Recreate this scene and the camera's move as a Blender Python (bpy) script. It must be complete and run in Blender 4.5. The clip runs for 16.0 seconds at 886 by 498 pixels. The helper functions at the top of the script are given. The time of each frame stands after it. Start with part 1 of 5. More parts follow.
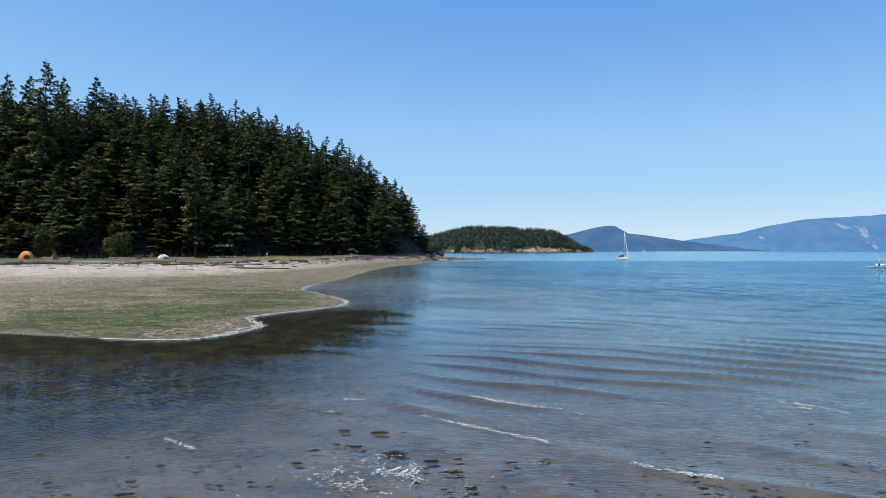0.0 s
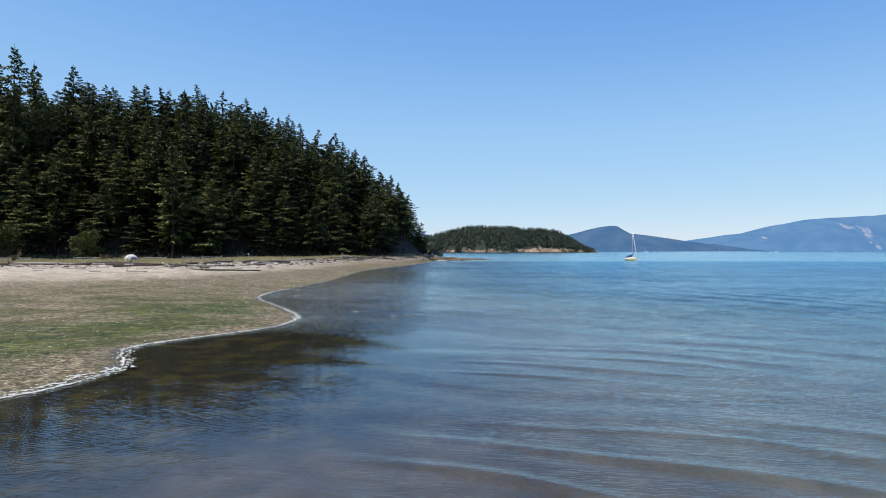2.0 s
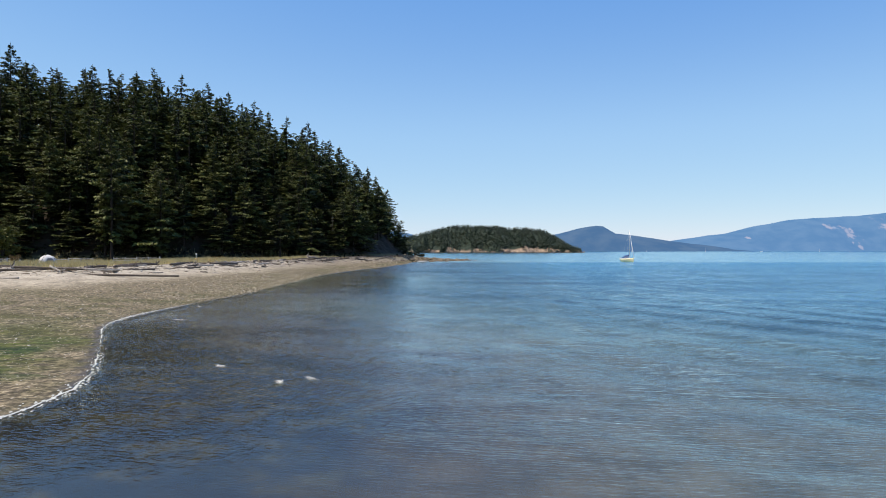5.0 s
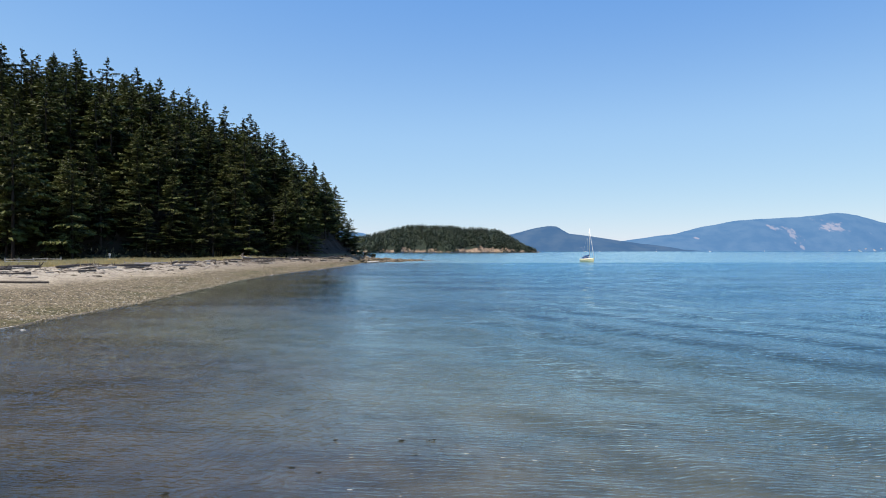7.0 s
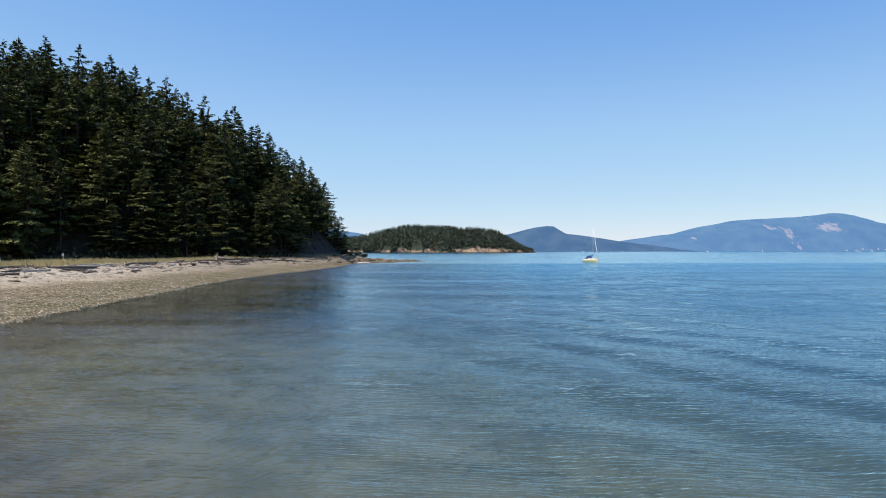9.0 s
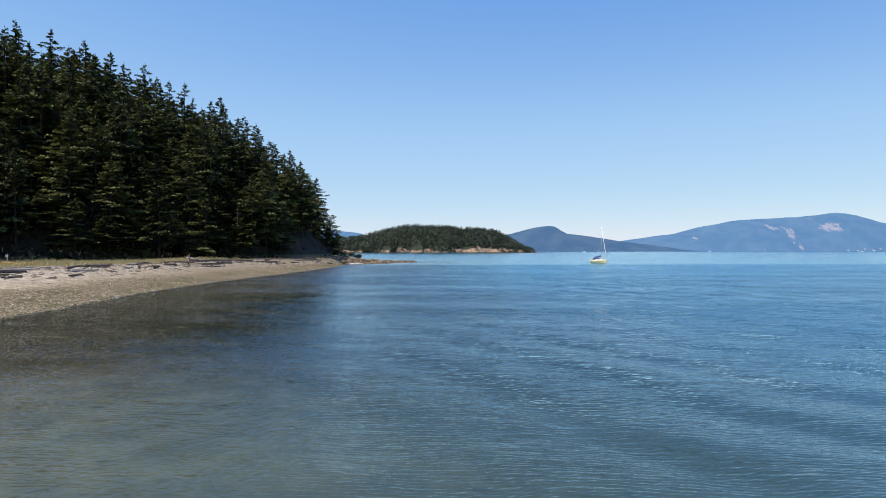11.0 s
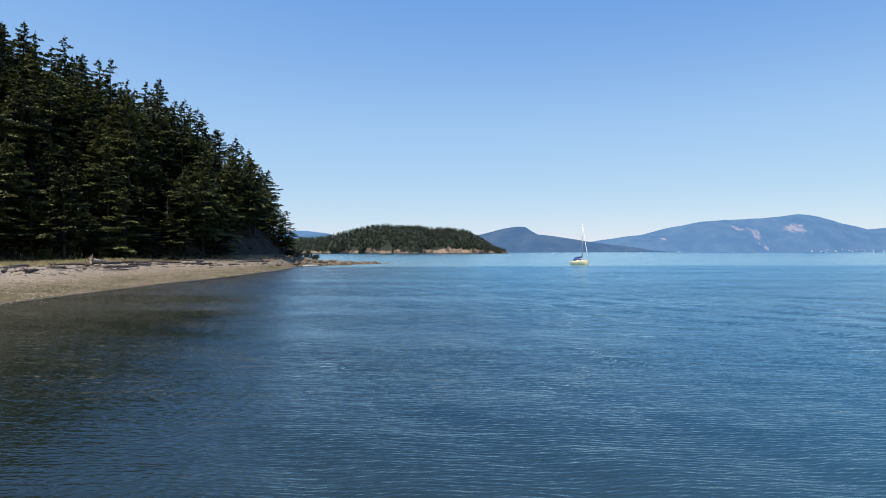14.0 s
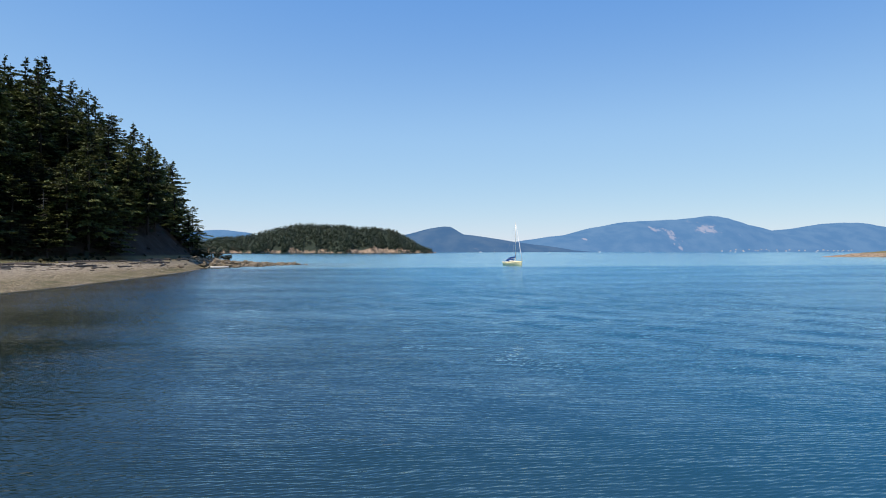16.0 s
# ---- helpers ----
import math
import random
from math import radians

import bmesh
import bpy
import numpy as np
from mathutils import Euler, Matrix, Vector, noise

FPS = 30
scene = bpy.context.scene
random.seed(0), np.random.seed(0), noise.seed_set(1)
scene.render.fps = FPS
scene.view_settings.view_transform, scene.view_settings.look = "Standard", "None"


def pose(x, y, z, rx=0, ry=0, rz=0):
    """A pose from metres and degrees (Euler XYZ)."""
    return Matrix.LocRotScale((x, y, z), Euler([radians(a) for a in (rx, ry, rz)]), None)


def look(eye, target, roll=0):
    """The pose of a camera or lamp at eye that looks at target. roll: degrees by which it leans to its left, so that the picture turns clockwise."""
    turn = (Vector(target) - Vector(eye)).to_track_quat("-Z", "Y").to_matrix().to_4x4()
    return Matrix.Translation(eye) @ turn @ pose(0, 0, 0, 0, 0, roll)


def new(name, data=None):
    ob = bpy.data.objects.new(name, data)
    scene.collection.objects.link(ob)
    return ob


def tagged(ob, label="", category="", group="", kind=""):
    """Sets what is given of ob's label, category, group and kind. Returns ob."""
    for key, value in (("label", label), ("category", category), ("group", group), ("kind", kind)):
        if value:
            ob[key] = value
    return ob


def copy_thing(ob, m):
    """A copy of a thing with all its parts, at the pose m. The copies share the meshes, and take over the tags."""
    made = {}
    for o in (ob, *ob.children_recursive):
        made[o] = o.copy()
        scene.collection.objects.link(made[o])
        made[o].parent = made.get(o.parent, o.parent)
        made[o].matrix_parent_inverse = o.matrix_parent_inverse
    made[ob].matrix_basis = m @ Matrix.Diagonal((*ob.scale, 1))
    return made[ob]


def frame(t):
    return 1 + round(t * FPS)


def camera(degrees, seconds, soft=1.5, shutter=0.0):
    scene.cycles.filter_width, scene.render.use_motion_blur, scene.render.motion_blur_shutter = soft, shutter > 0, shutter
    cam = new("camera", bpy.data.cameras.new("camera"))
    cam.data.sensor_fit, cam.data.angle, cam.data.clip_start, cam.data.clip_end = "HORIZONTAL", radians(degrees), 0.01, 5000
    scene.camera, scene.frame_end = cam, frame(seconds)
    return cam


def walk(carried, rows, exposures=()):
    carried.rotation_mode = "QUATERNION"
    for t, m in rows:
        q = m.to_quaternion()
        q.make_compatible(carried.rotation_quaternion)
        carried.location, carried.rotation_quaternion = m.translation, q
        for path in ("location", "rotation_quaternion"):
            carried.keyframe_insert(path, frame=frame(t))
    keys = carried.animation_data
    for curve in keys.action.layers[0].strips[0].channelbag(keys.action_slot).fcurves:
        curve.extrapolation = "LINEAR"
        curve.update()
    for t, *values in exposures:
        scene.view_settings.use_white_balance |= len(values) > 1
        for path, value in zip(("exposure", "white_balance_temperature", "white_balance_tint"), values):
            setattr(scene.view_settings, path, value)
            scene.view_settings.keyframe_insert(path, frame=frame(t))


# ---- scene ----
cam = camera(67.2, 16.0, soft=1.0)
PATH = [
    (0.0, pose(0.00, -0.00, 5.00, 90.09, 0, -0.00)),
    (0.5, pose(0.34, 4.16, 4.94, 90.09, 0, 0.02)),
    (1.0, pose(0.66, 8.31, 4.88, 90.10, 0, 0.06)),
    (1.5, pose(0.93, 12.43, 4.85, 90.10, 0, 0.07)),
    (2.0, pose(1.18, 16.53, 4.83, 90.11, 0, 0.09)),
    (2.5, pose(1.43, 20.61, 4.82, 90.11, 0, 0.11)),
    (3.0, pose(1.67, 24.67, 4.81, 90.12, 0, 0.13)),
    (3.5, pose(1.94, 28.72, 4.78, 90.12, 0, 0.15)),
    (6.0, pose(3.67, 49.26, 4.75, 90.12, 0, -3.09)),
    (6.5, pose(4.09, 53.18, 4.73, 90.12, 0, -4.18)),
    (7.0, pose(4.51, 57.03, 4.70, 90.12, 0, -5.00)),
    (7.5, pose(4.95, 60.84, 4.67, 90.12, 0, -5.34)),
    (8.0, pose(5.41, 64.63, 4.65, 90.11, 0, -5.32)),
    (8.5, pose(5.90, 68.40, 4.64, 90.11, 0, -5.31)),
    (9.0, pose(6.40, 72.16, 4.64, 90.13, 0, -5.28)),
    (11.5, pose(9.00, 91.56, 4.73, 90.13, 0, -5.24)),
    (12.0, pose(9.56, 95.44, 4.73, 90.13, 0, -5.21)),
    (12.5, pose(10.16, 99.32, 4.71, 90.14, 0, -5.20)),
    (13.0, pose(10.82, 103.18, 4.65, 90.16, 0, -5.62)),
    (13.5, pose(11.52, 107.01, 4.58, 90.18, 0, -6.68)),
    (14.0, pose(12.20, 110.78, 4.53, 90.19, 0, -7.76)),
    (14.5, pose(12.83, 114.50, 4.51, 90.20, 0, -8.87)),
    (15.0, pose(13.41, 118.20, 4.52, 90.21, 0, -10.53)),
    (15.5, pose(13.92, 121.88, 4.54, 90.20, 0, -12.37)),
    (16.0, pose(14.39, 125.57, 4.56, 90.18, 0, -14.11)),
]
walk(cam, PATH, exposures=[(0.0, 0.04, 6300, 10), (3.0, 0.10, 6800, 13), (8.0, 0.12, 6900, 14), (12.5, 0.13, 7000, 16), (14.5, 0.08, 6950, 16), (16.0, 0.02, 6750, 13)])

# ---------------------------------------------------------------- world and sun
SUN_TO = Vector((-0.50, -0.13, 1.12)).normalized()
world = bpy.data.worlds.new("sky")
scene.world = world
world.use_nodes = True
wn = world.node_tree
sky = wn.nodes.new("ShaderNodeTexSky")
sky.sky_type = "NISHITA"
sky.sun_disc = False
sky.sun_elevation = math.asin(SUN_TO.z)
sky.sun_rotation = math.atan2(SUN_TO.x, SUN_TO.y)
sky.altitude = 0
sky.air_density = 1.0
sky.dust_density = 0.0
sky.ozone_density = 2.0
SKY_GAIN, SKY_HIGH, SKY_LOW = (0.48, 0.42, 0.13), (0.08, 1.30, 5.0), (1.05, 2.52, 5.9)


def vector_op(op, a, b):
    n = wn.nodes.new("ShaderNodeVectorMath")
    n.operation = op
    for i, v in enumerate((a, b)):
        if isinstance(v, tuple):
            n.inputs[i].default_value = v
        else:
            wn.links.new(v, n.inputs[i])
    return n.outputs[0]


# clear sea air: scattered blue light added below the deep blue of the zenith
lum = wn.nodes.new("ShaderNodeRGBToBW")
wn.links.new(sky.outputs[0], lum.inputs[0])
low = wn.nodes.new("ShaderNodeMapRange")
low.interpolation_type = "SMOOTHSTEP"
low.inputs["From Min"].default_value, low.inputs["From Max"].default_value = 1.3, 4.2
wn.links.new(lum.outputs[0], low.inputs["Value"])
blue = vector_op("ADD", SKY_HIGH, vector_op("MULTIPLY", tuple(b - a for a, b in zip(SKY_HIGH, SKY_LOW)), low.outputs["Result"]))
wn.links.new(vector_op("ADD", vector_op("MULTIPLY", sky.outputs[0], SKY_GAIN), blue), wn.nodes["Background"].inputs["Color"])
wn.nodes["Background"].inputs["Strength"].default_value = 0.13
sun = new("sun", bpy.data.lights.new("sun", "SUN"))
sun.data.energy = 5.0
sun.data.angle = radians(0.53)
sun.data.color = (1.0, 0.90, 0.74)
sun.matrix_world = look((0, 0, 60), Vector((0, 0, 60)) - SUN_TO)


# ---------------------------------------------------------------- materials
class Mat:
    """A node material with short calls for the nodes that are used often."""

    def __init__(self, name, rough=0.8, metal=0.0, spec=0.3):
        self.m = bpy.data.materials.new(name)
        self.m.use_nodes = True
        self.t = self.m.node_tree
        self.b = self.t.nodes["Principled BSDF"]
        self.out = self.t.nodes["Material Output"]
        self.b.inputs["Roughness"].default_value = rough
        self.b.inputs["Metallic"].default_value = metal
        self.b.inputs["Specular IOR Level"].default_value = spec

    def node(self, kind, **values):
        n = self.t.nodes.new("ShaderNode" + kind)
        for key, value in values.items():
            n.inputs[key.replace("_", " ")].default_value = value
        return n

    def link(self, a, b):
        self.t.links.new(a, b)

    def coords(self, scale=(1, 1, 1), world_space=True, turn=0.0):
        if world_space:
            src = self.t.nodes.new("ShaderNodeNewGeometry").outputs["Position"]
        else:
            src = self.t.nodes.new("ShaderNodeTexCoord").outputs["Object"]
        mp = self.t.nodes.new("ShaderNodeMapping")
        mp.inputs["Scale"].default_value = scale
        mp.inputs["Rotation"].default_value = (0, 0, radians(turn))
        self.link(src, mp.inputs["Vector"])
        return mp.outputs["Vector"]

    def noise(self, vec, scale, detail=4.0, rough=0.55, distort=0.0):
        n = self.node("TexNoise", Scale=scale, Detail=detail, Roughness=rough, Distortion=distort)
        self.link(vec, n.inputs["Vector"])
        return n.outputs["Fac"]

    def ramp(self, fac, stops):
        n = self.t.nodes.new("ShaderNodeValToRGB")
        r = n.color_ramp
        while len(r.elements) < len(stops):
            r.elements.new(0.5)
        for e, (p, c) in zip(r.elements, stops):
            e.position = p
            e.color = (*c, 1) if len(c) == 3 else c
        self.link(fac, n.inputs["Fac"])
        return n.outputs["Color"]

    def steps(self, value, lo, hi, a=0.0, b=1.0):
        n = self.t.nodes.new("ShaderNodeMapRange")
        n.interpolation_type = "SMOOTHSTEP"
        for key, v in zip(("From Min", "From Max", "To Min", "To Max"), (lo, hi, a, b)):
            n.inputs[key].default_value = v
        self.link(value, n.inputs["Value"])
        return n.outputs["Result"]

    def math(self, op, a, b=None):
        n = self.t.nodes.new("ShaderNodeMath")
        n.operation = op
        for i, v in enumerate((a, b)):
            if v is None:
                continue
            if isinstance(v, (int, float)):
                n.inputs[i].default_value = v
            else:
                self.link(v, n.inputs[i])
        return n.outputs[0]

    def mix(self, fac, a, b, blend="MIX"):
        n = self.t.nodes.new("ShaderNodeMix")
        n.data_type = "RGBA"
        n.blend_type = blend
        for sock, v in ((n.inputs[0], fac), (n.inputs[6], a), (n.inputs[7], b)):
            if isinstance(v, (int, float)):
                sock.default_value = v
            elif isinstance(v, tuple):
                sock.default_value = (*v, 1)
            else:
                self.link(v, sock)
        return n.outputs[2]

    def bump(self, height, strength, distance, normal=None):
        n = self.node("Bump", Strength=strength, Distance=distance)
        self.link(height, n.inputs["Height"])
        if normal is not None:
            self.link(normal, n.inputs["Normal"])
        return n.outputs["Normal"]

    def done(self, color=None, normal=None, rough=None):
        if color is not None:
            if isinstance(color, tuple):
                self.b.inputs["Base Color"].default_value = (*color, 1)
            else:
                self.link(color, self.b.inputs["Base Color"])
        if normal is not None:
            self.link(normal, self.b.inputs["Normal"])
        if rough is not None:
            self.link(rough, self.b.inputs["Roughness"])
        return self.m


def foliage(name, dark, light, dry=(0.10, 0.085, 0.03), translucent=0.25, tips=False):
    k = Mat(name, rough=0.6, spec=0.25)
    info = k.t.nodes.new("ShaderNodeObjectInfo").outputs["Random"]
    isl = k.t.nodes.new("ShaderNodeNewGeometry").outputs["Random Per Island"]
    big = k.noise(k.coords(), 0.13, 3.0)
    f = k.math("ADD", k.math("MULTIPLY", isl, 0.55), k.math("MULTIPLY", big, 0.45))
    # bough tips lighter as new growth; inner needles darkened for the crown's own shade
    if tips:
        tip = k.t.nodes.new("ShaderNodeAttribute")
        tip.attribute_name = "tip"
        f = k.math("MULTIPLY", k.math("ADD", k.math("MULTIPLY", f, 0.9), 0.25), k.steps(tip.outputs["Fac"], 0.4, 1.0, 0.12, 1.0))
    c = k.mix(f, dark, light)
    c = k.mix(k.steps(info, 0.4, 1.0, 0.0, 0.30), c, (light[0] * 1.1, light[1] * 0.95, light[2]))
    c = k.mix(k.steps(info, 0.4, 0.0, 0.0, 0.45), c, dark)
    c = k.mix(k.steps(isl, 0.93, 1.0, 0.0, 0.6), c, dry)
    k.done(c)
    tr = k.node("BsdfTranslucent")
    k.link(c, tr.inputs["Color"])
    mx = k.node("MixShader", Fac=translucent)
    k.link(k.b.outputs[0], mx.inputs[1])
    k.link(tr.outputs[0], mx.inputs[2])
    k.link(mx.outputs[0], k.out.inputs["Surface"])
    return k.m


def plain(name, color, rough=0.6, spec=0.4, vary=0.15, scale=6.0, metal=0.0, bump=0.0):
    k = Mat(name, rough=rough, spec=spec, metal=metal)
    v = k.coords(world_space=False)
    n = k.noise(v, scale, 5.0)
    lo = tuple(c * (1 - vary) for c in color)
    hi = tuple(min(1.0, c * (1 + vary)) for c in color)
    nrm = k.bump(k.noise(v, scale * 4, 4.0), bump, 0.02) if bump else None
    return k.done(k.mix(k.steps(n, 0.3, 0.7), lo, hi), nrm)


def bark_mat(name, a, b):
    k = Mat(name, rough=0.9, spec=0.2)
    v = k.coords((1, 1, 0.15), world_space=False)
    n = k.noise(v, 9.0, 6.0, 0.65)
    info = k.t.nodes.new("ShaderNodeObjectInfo").outputs["Random"]
    c = k.mix(k.steps(n, 0.3, 0.7), a, b)
    c = k.mix(k.math("MULTIPLY", info, 0.35), c, tuple(0.5 * (p + q) for p, q in zip(a, b)))
    return k.done(c, k.bump(n, 0.7, 0.05))


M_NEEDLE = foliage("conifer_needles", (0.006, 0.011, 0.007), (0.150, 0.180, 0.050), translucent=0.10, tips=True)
M_BROAD = foliage("broadleaf_foliage", (0.02, 0.03, 0.008), (0.12, 0.135, 0.03))
# undergrowth leaves near black: shade under the firs put into their colour
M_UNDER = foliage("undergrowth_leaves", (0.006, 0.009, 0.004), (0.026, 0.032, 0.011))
M_BARK = bark_mat("fir_bark", (0.020, 0.015, 0.012), (0.055, 0.043, 0.034))
M_DEAD = bark_mat("dead_wood_grey", (0.05, 0.045, 0.04), (0.15, 0.14, 0.125))


def ground_mat():
    """Gravel beach, algae, dry grass, forest floor and sea bed by height and place."""
    k = Mat("beach_gravel", rough=0.85, spec=0.25)
    pos = k.t.nodes.new("ShaderNodeNewGeometry").outputs["Position"]
    xyz = k.t.nodes.new("ShaderNodeSeparateXYZ")
    k.link(pos, xyz.inputs[0])
    z = xyz.outputs["Z"]
    v = k.coords()
    big = k.noise(v, 0.06, 5.0, 0.6)
    mid = k.noise(v, 0.5, 6.0, 0.65)
    grain = k.noise(v, 4.0, 5.0, 0.7)
    vor = k.node("TexVoronoi", Scale=6.0)
    k.link(v, vor.inputs["Vector"])
    grey = k.t.nodes.new("ShaderNodeRGBToBW")
    k.link(vor.outputs["Color"], grey.inputs[0])
    stone = grey.outputs[0]
    dry = k.mix(k.steps(mid, 0.35, 0.65), (0.312, 0.278, 0.222), (0.462, 0.418, 0.338))
    pebble = k.mix(k.steps(grain, 0.35, 0.7), (0.105, 0.092, 0.062), (0.40, 0.35, 0.265))
    pebble = k.mix(0.6, pebble, stone, "OVERLAY")
    dry = k.mix(0.28, dry, stone, "OVERLAY")
    cob = k.node("TexVoronoi", Scale=4.5)
    k.link(v, cob.inputs["Vector"])
    cobble = k.t.nodes.new("ShaderNodeRGBToBW")
    k.link(cob.outputs["Color"], cobble.inputs[0])
    pebble = k.mix(0.45, pebble, cobble.outputs[0], "OVERLAY")
    jitter = k.math("MULTIPLY", k.math("SUBTRACT", big, 0.5), 1.1)
    zj = k.math("ADD", z, jitter)
    dry = k.mix(k.steps(xyz.outputs["Y"], 150.0, 230.0, 0.0, 0.8), dry, k.mix(0.4, k.mix(k.steps(grain, 0.35, 0.7), (0.17, 0.145, 0.11), (0.35, 0.30, 0.23)), stone, "OVERLAY"))
    c = k.mix(k.steps(zj, 0.70, 1.15), pebble, dry)
    # green weed on the low flats
    algae_map = k.noise(v, 0.11, 5.0, 0.6, 0.6)
    streak = k.noise(k.coords((0.35, 1.3, 1)), 0.9, 5.0, 0.7)
    alg = k.math("MULTIPLY", k.steps(algae_map, 0.30, 0.48), k.steps(streak, 0.34, 0.50))
    inland = k.t.nodes.new("ShaderNodeAttribute")
    inland.attribute_name = "inland"
    far_in = k.math("ADD", inland.outputs["Fac"], k.math("MULTIPLY", k.math("SUBTRACT", k.noise(k.coords((0.5, 1.0, 1)), 0.16, 4.0, 0.6), 0.5), 16.0))
    east = k.steps(xyz.outputs["X"], -62.0, -34.0)
    alg = k.math("MULTIPLY", alg, k.math("MULTIPLY", k.steps(far_in, 1.0, 4.0), k.steps(far_in, 16.0, 9.0)))
    alg = k.math("MULTIPLY", alg, k.math("MULTIPLY", east, k.steps(xyz.outputs["Y"], 92.0, 72.0)))
    c = k.mix(k.math("MULTIPLY", alg, 0.95), c, k.mix(k.steps(k.noise(v, 0.35, 4.0), 0.38, 0.60), k.mix(grain, (0.012, 0.042, 0.004), (0.040, 0.092, 0.010)), k.mix(grain, (0.050, 0.086, 0.008), (0.140, 0.165, 0.034))))
    olive = k.math("MULTIPLY", k.steps(k.noise(v, 0.22, 5.0), 0.4, 0.65), k.steps(z, 1.2, 0.3))
    c = k.mix(k.math("MULTIPLY", k.math("MULTIPLY", olive, east), k.math("MAXIMUM", k.steps(xyz.outputs["Y"], 130.0, 95.0, 0.10, 0.75), k.steps(far_in, 9.0, 3.0, 0.0, 0.7))), c, (0.088, 0.096, 0.028))
    speck = k.noise(v, 1.7, 7.0, 0.8)
    c = k.mix(k.steps(z, 1.9, 0.6, 0.2, 0.85), c, k.mix(k.steps(speck, 0.40, 0.62), (0.05, 0.042, 0.028), (0.52, 0.47, 0.38)), "SOFT_LIGHT")
    dots = k.node("TexVoronoi", Scale=7.0)
    k.link(v, dots.inputs["Vector"])
    pick = k.t.nodes.new("ShaderNodeRGBToBW")
    k.link(dots.outputs["Color"], pick.inputs[0])
    shell = k.math("MULTIPLY", k.steps(pick.outputs[0], 0.80, 0.84), k.steps(dots.outputs["Distance"], 0.42, 0.22))
    c = k.mix(k.math("MULTIPLY", shell, k.steps(z, 1.3, 0.8, 0.0, 0.75)), c, (0.50, 0.47, 0.41))
    upland = k.t.nodes.new("ShaderNodeAttribute")
    upland.attribute_name = "upland"
    c = k.mix(k.steps(upland.outputs["Fac"], 3.0, 9.0), c, k.mix(mid, (0.06, 0.048, 0.022), (0.15, 0.125, 0.06)))
    # wet margin and sea bed
    wet = k.steps(z, 0.035, 0.0)
    wet = k.math("MULTIPLY", wet, k.steps(z, -0.10, -0.03))
    c = k.mix(wet, c, k.mix(mid, (0.05, 0.043, 0.032), (0.10, 0.085, 0.062)))
    bed = k.mix(k.steps(mid, 0.3, 0.7), (0.046, 0.040, 0.034), (0.090, 0.079, 0.068))
    bed = k.mix(k.steps(xyz.outputs["Y"], 30.0, 17.0, 0.0, 0.8), bed, k.mix(k.steps(mid, 0.3, 0.7), (0.074, 0.064, 0.054), (0.140, 0.120, 0.100)))
    # bed paler to the right, partly for sky brightness mirrored on the water above
    pale = k.math("MULTIPLY", k.steps(k.math("ADD", xyz.outputs["X"], k.math("MULTIPLY", big, 10.0)), 6.0, 16.0, 0.0, 0.85), k.math("MULTIPLY", k.steps(xyz.outputs["Y"], 135.0, 95.0), k.steps(xyz.outputs["Y"], 16.0, 40.0, 0.5, 1.0)))
    bed = k.mix(pale, bed, k.mix(k.steps(mid, 0.3, 0.7), (0.088, 0.098, 0.092), (0.156, 0.160, 0.146)))
    sandy = k.math("MULTIPLY", k.math("MULTIPLY", k.steps(xyz.outputs["Y"], 70.0, 82.0), k.steps(xyz.outputs["Y"], 126.0, 106.0)), k.steps(k.math("ADD", xyz.outputs["X"], k.math("ADD", k.math("MULTIPLY", big, 8.0), k.steps(xyz.outputs["Y"], 84.0, 100.0, 0.0, 11.0))), -2.0, 10.0, 0.0, 0.7))
    bed = k.mix(sandy, bed, k.mix(k.steps(mid, 0.3, 0.7), (0.130, 0.140, 0.112), (0.210, 0.214, 0.176)))
    weed = k.steps(k.noise(v, 0.8, 6.0, 0.7), 0.57, 0.66)
    bed = k.mix(k.math("MULTIPLY", weed, 0.4), bed, (0.03, 0.035, 0.02))
    shelf = k.math("MULTIPLY", k.steps(z, -1.5, -0.8), k.steps(k.math("ADD", xyz.outputs["Y"], k.math("MULTIPLY", big, 30.0)), 130.0, 148.0))
    bed = k.mix(k.math("MULTIPLY", shelf, 0.9), bed, k.mix(k.steps(z, -0.50, -0.16), k.mix(mid, (0.008, 0.010, 0.007), (0.030, 0.032, 0.022)), k.mix(mid, (0.010, 0.009, 0.006), (0.032, 0.028, 0.018))))
    # dark weed bed off the gravel point
    flat = k.node("CombineXYZ")
    k.link(xyz.outputs["X"], flat.inputs[0])
    k.link(xyz.outputs["Y"], flat.inputs[1])
    for place, size in (((-8, 46, 0), 16.0), ((-14, 37, 0), 14.0), ((-25, 34, 0), 10.0), ((-14, 55, 0), 9.0), ((-16, 80, 0), 9.0), ((-15, 24, 0), 13.0), ((-6, 61, 0), 12.0), ((-10, 70, 0), 8.0), ((-7, 41, 0), 10.0)):
        off = k.node("VectorMath")
        off.operation = "DISTANCE"
        k.link(flat.outputs[0], off.inputs[0])
        off.inputs[1].default_value = place
        reach = k.math("ADD", off.outputs["Value"], k.math("MULTIPLY", k.math("SUBTRACT", big, 0.5), 14.0))
        bed = k.mix(k.steps(reach, size, size * 0.45, 0.0, 0.92), bed, k.mix(k.steps(k.noise(v, 0.7, 5.0, 0.6), 0.46, 0.64), k.mix(mid, (0.005, 0.005, 0.004), (0.016, 0.014, 0.009)), (0.046, 0.040, 0.013)))
    c = k.mix(k.steps(z, 0.0, -0.035), c, bed)
    # forest floor on the hill, its colours lowered for shade under trees and on the bank
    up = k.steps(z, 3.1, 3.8)
